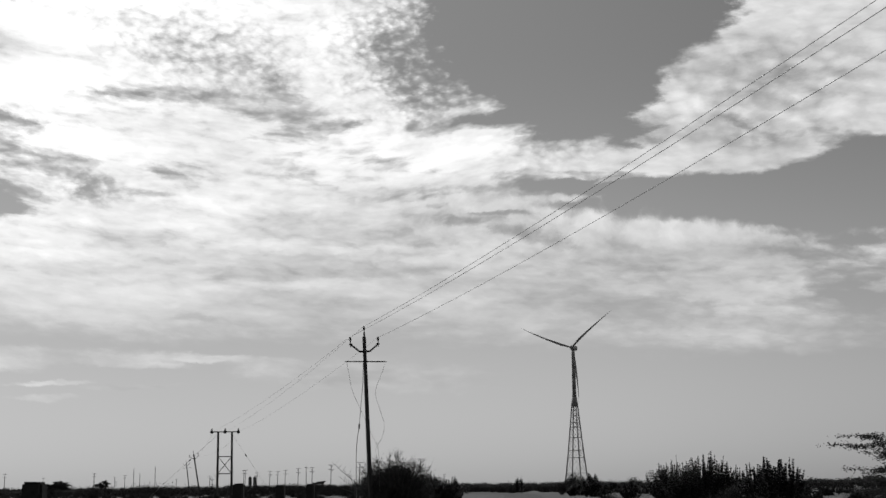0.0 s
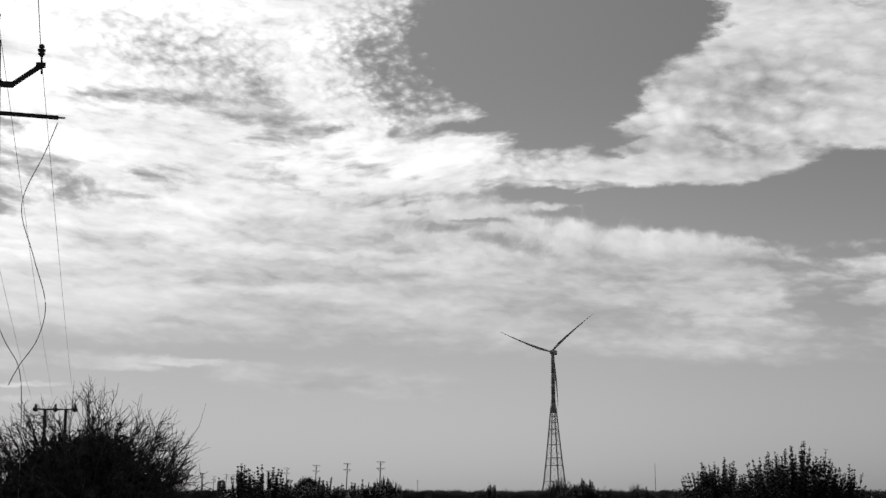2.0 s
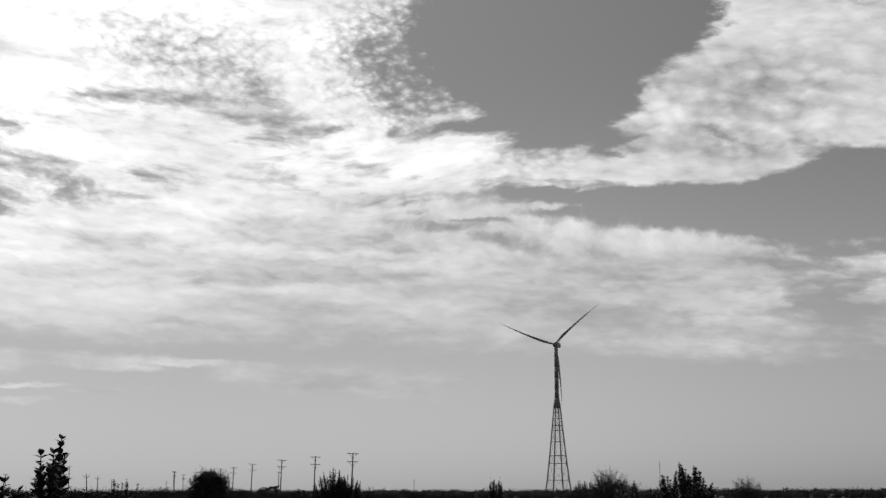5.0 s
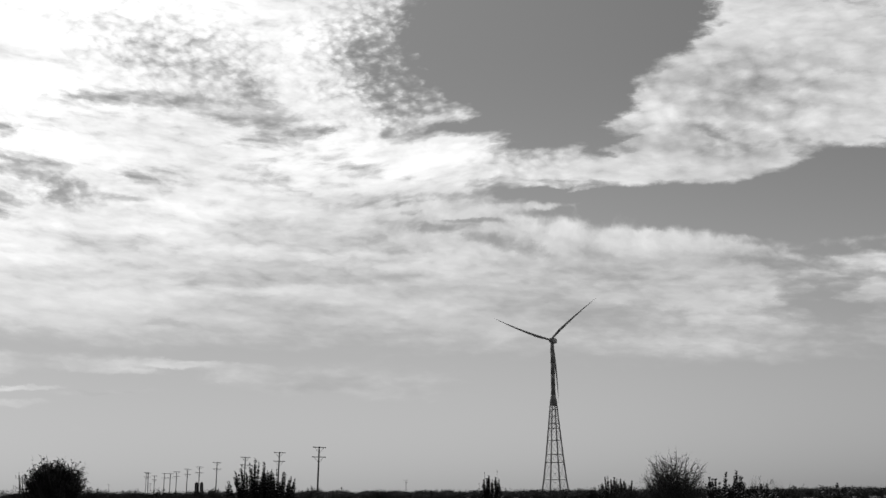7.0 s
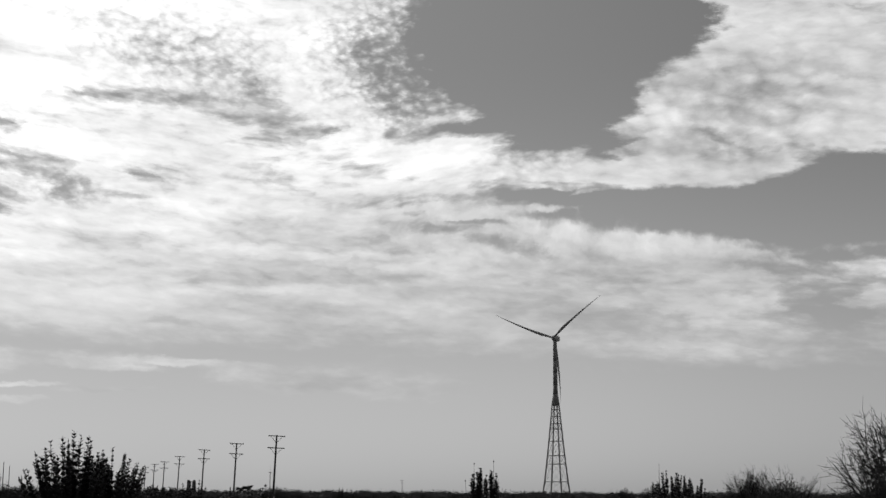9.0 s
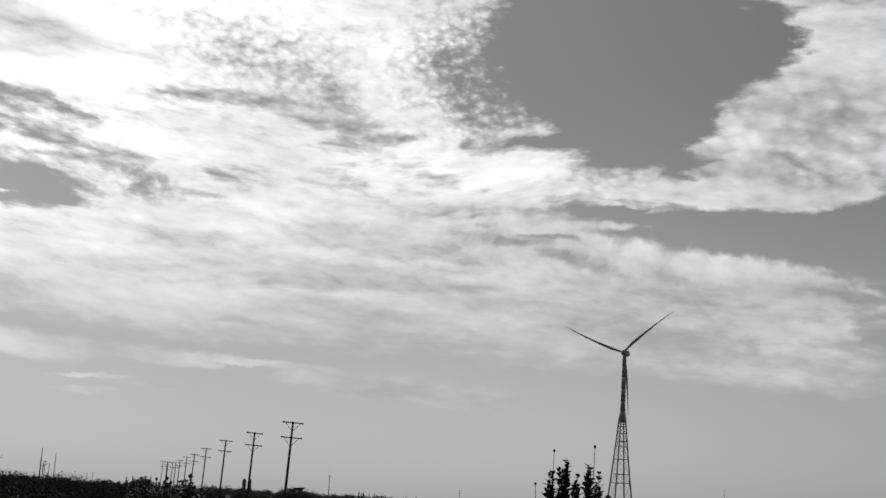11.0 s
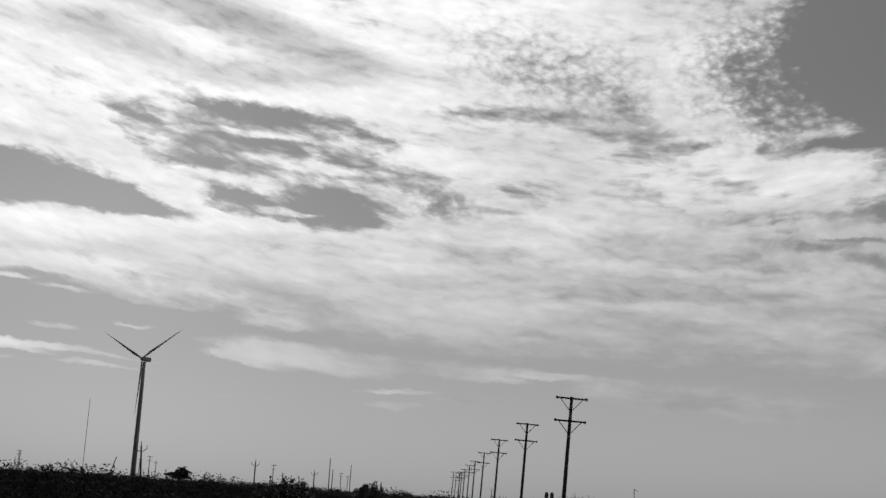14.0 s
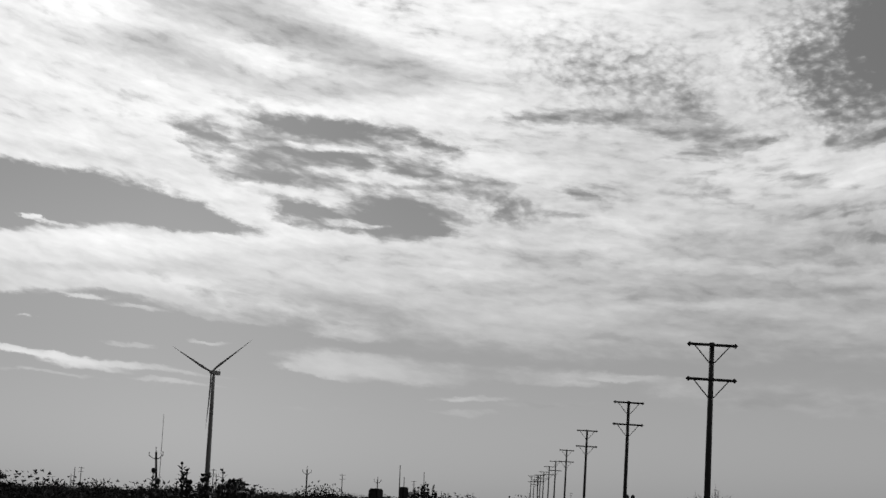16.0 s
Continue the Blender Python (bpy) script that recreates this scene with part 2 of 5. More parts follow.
# low clear wedge and its streaks
cloud(-36.2, 6.4, 6.76, 1.55, -4, -1, 1, 0.6)
cloud(-27.9, 6.4, 8.00, 1.07, -6, -0.9, 1, 0.7)
cloud(-21.1, 6.1, 6.36, 0.63, -5, -0.5, 0.9, 0.8)
cloud(-30.1, 8.3, 6.25, 0.63, -10, 1.1, 1, 0.8)
cloud(-34.2, 8.8, 6.02, 0.62, 1, 1.1, 1, 0.8)
veil(-29.9, 8.6, 7.56, 0.69, -6, 0.14)
cloud(-28.0, 7.5, 3.11, 0.40, -7, 0.35, 0.9, 0.8)
cloud(-25.9, 7.2, 2.57, 0.34, -3, 0.1, 1, 0.8)
cloud(-30.1, 7.3, 1.95, 0.20, -4, 0.3, 1, 0.8)
cloud(-19.9, 5.4, 6.36, 0.80, -4, 0.8, 1, 0.7)
cloud(-22.5, 5.1, 2.59, 0.34, -8, 0.7, 1, 0.8)
cloud(-14.9, 5.3, 5.77, 0.40, -3, 0.1, 1, 0.8)
cloud(-21.2, 6.7, 2.61, 0.40, -4, 0.4, 1, 0.8)
cloud(-34.8, 5.4, 5.30, 0.27, -5, 1, 1, 0.8)
veil(-33.9, 5.3, 4.82, 0.36, -5, 0.2)
cloud(-30.1, 5.0, 5.70, 0.22, -4, 0.7, 1, 0.9)
cloud(-31.9, 4.9, 2.99, 0.22, -5, 0.8, 1, 0.9)
cloud(-30.2, 5.9, 1.25, 0.22, -4, 0.6, 1, 0.8)
cloud(-26.8, 6.1, 1.41, 0.14, -2, 0.35, 1, 0.8)
cloud(-32.1, 7.7, 1.64, 0.20, -4, 0.5, 1, 0.8)
cloud(-33.9, 6.7, 0.54, 0.11, -0, 0.3, 1, 0.8)
cloud(-28.3, 4.4, 2.79, 0.17, -3, 0.4, 1, 0.8)
cloud(-33.2, 4.5, 3.22, 0.14, -3, 0.1, 1, 0.8)
cloud(-21.0, 3.5, 6.41, 0.24, -1, -0.25, 1, 0.8)
# thicker and thinner stretches
veil(-26.7, 19.7, 6.78, 1.51, -4, -0.55)
veil(-29.5, 18.0, 4.48, 1.26, -8, -0.45)
veil(-21.0, 18.3, 6.63, 1.21, -9, -0.55)
veil(-23.1, 16.9, 7.81, 0.93, -0, -0.36)
veil(-33.9, 18.1, 3.39, 0.59, -15, -0.14)
veil(-31.3, 16.6, 1.39, 0.41, -4, -0.1)
veil(-33.8, 14.1, 4.96, 0.68, -6, 0.1)
veil(-32.6, 13.4, 4.55, 0.37, -4, -0.16)
veil(-28.9, 10.1, 9.74, 0.70, 4, 0.2)
veil(-32.7, 8.9, 4.48, 0.27, 2, -0.12)
veil(-28.1, 9.2, 6.04, 0.42, 2, -0.08)
veil(-22.7, 8.1, 5.70, 0.71, -7, -0.1)
veil(-20.5, 7.5, 3.81, 0.95, -22, -0.1)
veil(-31.9, 5.1, 5.57, 0.41, -3, 0.16)
veil(-20.6, 5.4, 4.73, 0.61, -2, 0.04)
veil(-6.1, 10.7, 4.52, 0.94, -3, -0.2)
veil(-0.8, 13.9, 8.27, 2.83, 10, 0.2)
veil(-9.1, 10.5, 9.82, 1.63, 1, 0.1)
veil(-13.0, 10.3, 4.09, 0.51, 0, -0.12)
veil(-2.0, 8.9, 5.26, 0.38, 4, -0.1)
veil(-4.4, 7.6, 5.45, 0.47, -6, -0.08)
veil(-14.8, 8.8, 3.56, 0.32, -0, -0.1)
veil(-12.0, 8.4, 2.05, 0.18, 8, -0.06)
veil(-2.7, 9.8, 4.79, 0.28, 2, 0.06)
veil(-7.4, 8.3, 5.16, 0.33, 4, 0.08)
veil(-10.2, 8.6, 3.00, 0.19, 5, 0.06)
veil(-15.7, 9.5, 3.54, 0.36, 2, 0.1)
veil(-9.8, 17.0, 6.14, 2.08, -12, -0.16)
veil(2.8, 8.7, 5.27, 0.38, 1, 0.04)
veil(6.4, 8.9, 6.66, 2.36, -1, -0.07)
veil(5.4, 7.9, 3.81, 0.61, 9, -0.03)
veil(14.6, 8.6, 7.48, 1.62, -5, -0.1)
veil(1.7, 14.0, 3.65, 1.18, 7, 0.1)
veil(2.4, 12.9, 3.64, 0.28, 11, 0.08)
veil(-4.0, 16.9, 2.67, 3.51, 25, 0.16)
veil(16.1, 16.3, 5.75, 0.36, -5, -0.08)
veil(16.6, 17.2, 2.75, 0.32, -1, -0.06)
veil(12.8, 14.6, 2.12, 0.32, -23, -0.12)
veil(16.5, 15.0, 3.65, 0.23, -2, -0.07)
veil(14.3, 13.6, 3.69, 0.32, 1, -0.1)
veil(10.7, 15.5, 2.60, 0.93, 17, 0.12)
veil(12.4, 17.5, 1.42, 0.55, 6, 0.1)
veil(10.1, 13.4, 3.80, 0.70, 3, 0.06)
veil(17.2, 14.9, 4.53, 0.45, -2, 0.06)
veil(14.8, 17.8, 3.28, 0.36, -9, -0.08)
# where the sheet breaks up into small ripples
ripple(-10.3, 18.2, 8.52, 2.87, -9, 1)
ripple(-1.8, 17.9, 5.81, 4.97, -28, 1)
ripple(-14.9, 12.0, 2.92, 0.91, 3, 0.9)
ripple(14.2, 15.8, 9.76, 4.36, 4, 1)
ripple(-23.0, 15.3, 4.85, 0.94, -2, 0.7)
ripple(-14.6, 12.2, 2.90, 1.18, -8, 0.9)
ripple(4.8, 13.7, 4.85, 0.94, -1, 0.7)

# ---- cloud light ----
def grain(scale, stretch, lean=0.0, detail=5.0, rough=0.55, at=None):
    return wmath("SUBTRACT", wnoise(wmap(drifted if at is None else at, rot=lean, scale=(stretch, 1.0, 1)), scale, detail, rough), 0.5)


def puff(scale, squash):
    """Rounded cells, bright in the middle, like rows of small puffs."""
    n = wnode("ShaderNodeTexVoronoi")
    n.feature = "SMOOTH_F1"
    n.inputs["Scale"].default_value = scale
    n.inputs["Smoothness"].default_value = 0.5
    n.inputs["Detail"].default_value = 1.0
    wlink(wmap(stirred, rot=-12, scale=(squash, 1.0, 1)), n.inputs["Vector"])
    return wmath("SUBTRACT", 0.5, n.outputs["Distance"])


streaks = grain(0.85, 4.6, -2, 6, 0.55)
wisps = grain(2.2, 2.8, -4, 5, 0.58)
fine = grain(2.6, 2.2, 4, 6, 0.68, stirred)
small = wmath("ADD", wmath("MULTIPLY", puff(3.2, 1.5), 0.5), wmath("MULTIPLY", fine, 1.0))
heaped = wramp(bearing, 6.0, 9.0)
large = wmath("ADD", wmath("MULTIPLY", puff(1.5, 1.7), 0.65), wmath("MULTIPLY", fine, 0.7))
small = wmix(heaped, small, large)
threads = grain(3.6, 3.2, -6, 1.5, 0.5)
smooth = wmath("ADD", wmath("MULTIPLY", streaks, 0.9), wmath("MULTIPLY", wisps, 0.85))
smooth = wmath("MULTIPLY_ADD", threads, wramp(height, 4.5, 9.0, 0.1, 0.45), smooth)
texture = wmix(ripples, smooth, small)
cover = wmath("ADD", cover, wmath("MULTIPLY", texture, wmix(ripples, wramp(height, 5.5, 11.0, 1.1, 1.9), 1.35)))
sheet = wramp(cover, -0.55, 0.65)

# brightness of cloud: blinding round the sun, grey far from it
glow_at = wnode("ShaderNodeTexGradient")
glow_at.gradient_type = "SPHERICAL"
wlink(wmap(sky_at, (SUN_AZ - 3.0, 25.0, 0), 12, (36, 25, 1)), glow_at.inputs[0])
glow = wramp(glow_at.outputs["Fac"], 0.0, 0.85)
broad = grain(0.5, 4.0, -2, 4, 0.5)
body_light = wmath("ADD", wmath("ADD", wramp(height, 4.0, 13.0, 0.51, 0.67), wmath("MULTIPLY", wramp(bearing, -12.0, -28.0, 0.0, 0.08), wramp(height, 15.0, 11.0))), wmath("MULTIPLY", broad, 0.62))
body_light = wmath("ADD", wmath("MULTIPLY_ADD", texture, wmix(ripples, wramp(height, 5.5, 12.0, 0.2, 0.55), wramp(bearing, 6.0, 9.0, 0.85, 0.6)), body_light), veils)
cloud_light = wmath("MULTIPLY_ADD", glow, 0.62, body_light)
sun_side = wmath("ADD", wramp(bearing, -110, -45), wramp(bearing, 60, 120, 0.0, -1.0))
cloud_light = wmath("MULTIPLY", cloud_light, wramp(sun_side, 0.0, 1.0, 0.3, 1.0))

nishita = wnode("ShaderNodeTexSky")
nishita.sky_type, nishita.sun_disc = "NISHITA", False
nishita.sun_elevation, nishita.sun_rotation = radians(SUN_EL), radians(SUN_AZ)
nishita.air_density, nishita.dust_density, nishita.ozone_density = 1.0, 1.2, 1.0
grey = wnode("ShaderNodeRGBToBW")
wlink(nishita.outputs[0], grey.inputs[0])
# thin haze evens the clear sky out
clear = wmath("MULTIPLY", wmath("POWER", wmath("MULTIPLY", grey.outputs[0], 0.06), 0.73), wramp(height, 2.0, 18.5, 0.67, 0.43))
clear = wmath("MULTIPLY", wmath("MULTIPLY", clear, wmath("ADD", wmath("ADD", wramp(bearing, -14.0, 10.0, 0.84, 1.01), wramp(bearing, -17.0, -30.0, 0.0, 0.1)), wmath("MULTIPLY", wramp(bearing, -18.0, -30.0, 0.0, 0.17), wramp(height, 5.0, 11.0)))), wramp(sun_side, 0.0, 1.0, 0.3, 1.0))
light = wmix(sheet, clear, cloud_light)
bg = wnode("ShaderNodeBackground")
tint = wnode("ShaderNodeCombineXYZ")
for i in range(3):
    wlink(light, tint.inputs[i])
wlink(tint.outputs[0], bg.inputs["Color"])
out = wnode("ShaderNodeOutputWorld")
wlink(bg.outputs[0], out.inputs[0])

sun = bpy.data.lights.new("sun", "SUN")
sun.energy, sun.angle = 0.8, radians(1.5)
sun_ob = new("sun", sun)
az, el = radians(SUN_AZ), radians(SUN_EL)
sun_ob.matrix_world = look((math.sin(az) * math.cos(el) * 50, math.cos(az) * math.cos(el) * 50, math.sin(el) * 50), (0, 0, 0))


# ---- materials: the film is black and white, so every surface is a grey ----
def material(name, lo, hi, scale, rough=0.8, metal=0.0, fine=8.0, bump=0.3, stretch=(1, 1, 1), matt=False):
    m = bpy.data.materials.new(name)
    m.use_nodes = True
    t = m.node_tree
    b = t.nodes["Principled BSDF"]
    b.inputs["Roughness"].default_value, b.inputs["Metallic"].default_value = rough, metal
    co = t.nodes.new("ShaderNodeTexCoord")
    mp = t.nodes.new("ShaderNodeMapping")
    mp.inputs["Scale"].default_value = stretch
    t.links.new(co.outputs["Object"], mp.inputs[0])
    big = t.nodes.new("ShaderNodeTexNoise")
    big.inputs["Scale"].default_value, big.inputs["Detail"].default_value = scale, 4
    small = t.nodes.new("ShaderNodeTexNoise")
    small.inputs["Scale"].default_value, small.inputs["Detail"].default_value = scale * fine, 3
    for n in (big, small):
        t.links.new(mp.outputs[0], n.inputs["Vector"])
    mix = t.nodes.new("ShaderNodeMath")
    mix.operation = "MULTIPLY_ADD"
    mix.inputs[1].default_value = 0.45
    t.links.new(small.outputs["Fac"], mix.inputs[0])
    half = t.nodes.new("ShaderNodeMath")
    half.operation = "MULTIPLY"
    half.inputs[1].default_value = 0.55
    t.links.new(big.outputs["Fac"], half.inputs[0])
    t.links.new(half.outputs[0], mix.inputs[2])
    info = t.nodes.new("ShaderNodeObjectInfo")
    var = t.nodes.new("ShaderNodeMath")
    var.operation = "MULTIPLY_ADD"
    var.inputs[1].default_value = 0.16
    t.links.new(info.outputs["Random"], var.inputs[0])
    t.links.new(mix.outputs[0], var.inputs[2])
    ramp = t.nodes.new("ShaderNodeValToRGB")
    ramp.color_ramp.elements[0].position, ramp.color_ramp.elements[1].position = 0.36, 0.74
    ramp.color_ramp.elements[0].color = (lo, lo, lo, 1)
    ramp.color_ramp.elements[1].color = (hi, hi, hi, 1)
    t.links.new(var.outputs[0], ramp.inputs[0])
    t.links.new(ramp.outputs[0], b.inputs["Base Color"])
    if bump:
        bp = t.nodes.new("ShaderNodeBump")
        bp.inputs["Strength"].default_value, bp.inputs["Distance"].default_value = bump, 0.02
        t.links.new(small.outputs["Fac"], bp.inputs["Height"])
        t.links.new(bp.outputs[0], b.inputs["Normal"])
    if matt:
        b.inputs["Specular IOR Level"].default_value = 0.15
    return m


M_SOIL = material("sandy_soil", 0.06, 0.12, 0.12, 0.95, fine=30, bump=0.6)
M_ROAD = material("dusty_asphalt", 0.05, 0.085, 0.35, 0.95, fine=40, bump=0.4)
M_VERGE = material("trodden_sand", 0.07, 0.13, 0.25, 0.95, fine=25, bump=0.6)
M_LEAF = material("dull_leaf", 0.025, 0.055, 3.0, 0.8, bump=0, matt=True)
M_WAXY = material("waxy_leaf", 0.025, 0.055, 4.0, 0.65, bump=0)
M_TWIG = material("thorny_twig", 0.04, 0.09, 5.0, 0.9, bump=0, matt=True)
M_BARK = material("cracked_bark", 0.05, 0.12, 6.0, 0.95, bump=0.8, stretch=(1, 1, 0.3))
M_SCRUB = material("scrub_foliage", 0.02, 0.05, 0.4, 0.95, bump=0, matt=True)
# paler copy of the scrub: distance haze put into the leaf colour
M_HAZED = material("haze_paled_scrub", 0.05, 0.1, 0.05, 0.95, bump=0, matt=True)
M_CONCRETE = material("weathered_concrete", 0.04, 0.09, 1.5, 0.95, stretch=(1, 1, 0.4), matt=True)
M_STEEL = material("rusted_steel", 0.03, 0.07, 3.0, 0.7, 0.3)
M_GALV = material("dull_galvanised_steel", 0.3, 0.45, 0.5, 0.6, 0.15)
M_PORCELAIN = material("brown_glazed_porcelain", 0.03, 0.05, 6.0, 0.25, bump=0)
M_WIRE = material("aluminium_conductor", 0.28, 0.4, 2.0, 0.5, 0.4, bump=0)
M_TOWER = material("grey_tower_paint", 0.22, 0.32, 0.06, 0.7, fine=12, bump=0, stretch=(1, 1, 0.3))
M_BLADE = material("pale_blade_paint", 0.3, 0.38, 0.08, 0.85, bump=0)
M_PALE = material("limewashed_stone", 0.4, 0.6, 2.0, 0.9)
M_STONE = material("rough_sandstone", 0.015, 0.04, 2.5, 0.95, bump=0.8)


# ---- mesh tools ----
class Shape:
    """Collects vertices and faces for one mesh."""

    def __init__(self):
        self.v, self.f = [], []

    def tube(self, pts, radii, sides=8, caps=True):
        pts = [Vector(p) for p in pts]
        base = len(self.v)
        n = len(pts)
        for i, p in enumerate(pts):
            d = (pts[min(i + 1, n - 1)] - pts[max(i - 1, 0)]).normalized()
            a = d.orthogonal().normalized() if abs(d.z) < 0.99 else Vector((1, 0, 0))
            a = (a - d * a.dot(d)).normalized()
            b = d.cross(a)
            r = radii[i] if isinstance(radii, (list, tuple)) else radii
            for k in range(sides):
                w = 2 * math.pi * (k + 0.5) / sides
                self.v.append(tuple(p + (a * math.cos(w) + b * math.sin(w)) * r))
        for i in range(n - 1):
            for k in range(sides):
                k2 = (k + 1) % sides
                self.f.append((base + i * sides + k, base + i * sides + k2, base + (i + 1) * sides + k2, base + (i + 1) * sides + k))
        if caps:
            self.f.append(tuple(base + k for k in reversed(range(sides))))
            self.f.append(tuple(base + (n - 1) * sides + k for k in range(sides)))
        return self

    def bar(self, a, b, w, h=None):
        """A rectangular bar from a to b, w wide and h high."""
        a, b = Vector(a), Vector(b)
        h = h or w
        d = (b - a).normalized()
        side = d.cross(Vector((0, 0, 1)))
        side = side.normalized() if side.length > 0.01 else Vector((1, 0, 0))
        up = side.cross(d)
        base = len(self.v)
        for p in (a, b):
            for s, u in ((-1, -1), (1, -1), (1, 1), (-1, 1)):
                self.v.append(tuple(p + side * s * w / 2 + up * u * h / 2))
        for q in ((0, 1, 2, 3), (7, 6, 5, 4), (0, 4, 5, 1), (1, 5, 6, 2), (2, 6, 7, 3), (3, 7, 4, 0)):
            self.f.append(tuple(base + k for k in q))
        return self

    def lathe(self, at, profile, sides=12, axis=(0, 0, 1)):
        at, ax = Vector(at), Vector(axis).normalized()
        return self.tube([at + ax * z for z, r in profile], [r for z, r in profile], sides)

    def leaf(self, at, along, up, length, width, cup=0.15):
        at, d = Vector(at), Vector(along).normalized()
        s = d.cross(Vector(up))
        s = s.normalized() if s.length > 0.01 else d.orthogonal().normalized()
        n = s.cross(d)
        b = len(self.v)
        for t, w in ((0, 0.1), (0.3, 0.9), (0.65, 1.0), (1.0, 0.1)):
            c = at + d * (t * length) - n * (cup * length * t * t)
            self.v.append(tuple(c - s * (w * width / 2) + n * (w * width * cup)))
            self.v.append(tuple(c + s * (w * width / 2) + n * (w * width * cup)))
        for k in (0, 2, 4):
            self.f.append((b + k, b + k + 1, b + k + 3, b + k + 2))
        return self

    def mesh(self, name, mat, smooth=False):
        me = bpy.data.meshes.new(name)
        me.from_pydata(self.v, [], self.f)
        me.materials.append(mat)
        if smooth:
            me.polygons.foreach_set("use_smooth", [True] * len(me.polygons))
        me.update()
        return me


def part(name, shape, mat, parent, label="", smooth=False, at=None):
    me = shape.mesh(name, mat, smooth) if isinstance(shape, Shape) else shape
    ob = new(name, me)
    ob.parent = parent
    if at is not None:
        ob.matrix_basis = at
    if label:
        tagged(ob, label)
    return ob


def thing(name, label, category, group="", at=None, kind=""):
    ob = new(name)
    ob.empty_display_size = 0.3
    tagged(ob, label, category, group, kind)
    if at is not None:
        ob.matrix_basis = at
    return ob


def rnd(r, a, b):
    return a + (b - a) * r.random()


# ---- ground and road ----
def strip(points, half, z, mat, name, label, drop=0.0):
    """A ribbon of road along points."""
    s = Shape()
    p = [Vector((x, y, 0)) for x, y in points]
    fine_p = []
    for i in range(len(p) - 1):
        a, b, c, d = p[max(i - 1, 0)], p[i], p[i + 1], p[min(i + 2, len(p) - 1)]
        for k in range(8):
            t = k / 8
            fine_p.append(0.5 * (2 * b + (c - a) * t + (2 * a - 5 * b + 4 * c - d) * t * t + (3 * b - a - 3 * c + d) * t ** 3))
    fine_p.append(p[-1])
    for i, q in enumerate(fine_p):
        d = (fine_p[min(i + 1, len(fine_p) - 1)] - fine_p[max(i - 1, 0)]).normalized()
        side = Vector((d.y, -d.x, 0))
        wob = 0.12 * noise.noise(q * 0.21)
        for k, (u, zz) in enumerate(((-1, z - drop), (-0.96, z), (0, z + 0.04), (0.96, z), (1, z - drop))):
            s.v.append(tuple(q + side * (half * u + (wob if abs(u) > 0.9 else 0)) + Vector((0, 0, zz))))
    for i in range(len(fine_p) - 1):
        for k in range(4):
            s.f.append((i * 5 + k, i * 5 + k + 1, (i + 1) * 5 + k + 1, (i + 1) * 5 + k))
    ob = new(name, s.mesh(name, mat, True))
    tagged(ob, label, name, kind="structure")
    return ob, fine_p


ROAD = [(-5.2, -80), (0.3, 0), (2.8, 36), (4.9, 82), (7.1, 125), (8.2, 141), (9.9, 178), (9.9, 191), (9.0, 204), (6.8, 219),
        (3.6, 233.3), (0.5, 245.5), (-11.8, 293), (-44, 420), (-120, 715), (-260, 1270)]
g = Shape()
rings = [0, 15, 40, 80, 140, 220, 330, 480, 700, 1000, 1500, 2300, 3400, 4900]
for i, r in enumerate(rings):
    for k in range(72):
        w = 2 * math.pi * k / 72
        x, y = r * math.sin(w), 150 + r * math.cos(w)
        g.v.append((x, y, -0.03))
    if i:
        for k in range(72):
            k2 = (k + 1) % 72
            b = i * 72
            g.f.append((b - 72 + k, b + k, b + k2, b - 72 + k2))
ground = new("ground", g.mesh("ground", M_SOIL, True))
tagged(ground, "flat dry sandy scrubland reaching to the horizon", "ground", kind="structure")
verge, _ = strip(ROAD, 4.0, 0.0, M_VERGE, "verge", "trodden sandy verge along the country road", 0.03)
road, road_line = strip(ROAD, 2.1, 0.04, M_ROAD, "road", "dusty grey single-carriageway country road", 0.03)


def off_road(x, y):
    return min((q.x - x) ** 2 + (q.y - y) ** 2 for q in road_line) ** 0.5


# ---- wind turbines ----
def blade_shape(length, chord, bend, sweep):
    """One blade along +z, its root at the origin: round root, broad shoulder, thin curved tip."""
    s = Shape()
    n, k = 40, 14
    for i in range(n):
        t = i / (n - 1)
        z = t * length
        shoulder = min(1.0, t / 0.2)
        c = chord * ((0.55 + 0.45 * shoulder) if t < 0.2 else (1 - (t - 0.2) / 0.8) ** 0.95 * 0.965 + 0.035)
        th = chord * 0.5 * (1 - shoulder) + c * (0.22 - 0.1 * t) * shoulder
        twist = radians(16 * (1 - t) ** 2)
        for q in range(k):
            w = 2 * math.pi * q / k
            x, y = math.cos(w) * c / 2 - c * 0.2 * shoulder, math.sin(w) * th / 2
            s.v.append((x * math.cos(twist) - y * math.sin(twist) + sweep * t * t, x * math.sin(twist) + y * math.cos(twist) - bend * t * t, z))
    for i in range(n - 1):
        for q in range(k):
            q2 = (q + 1) % k
            s.f.append((i * k + q, i * k + q2, (i + 1) * k + q2, (i + 1) * k + q))
    s.f.append(tuple((n - 1) * k + q for q in range(k)))
    return s


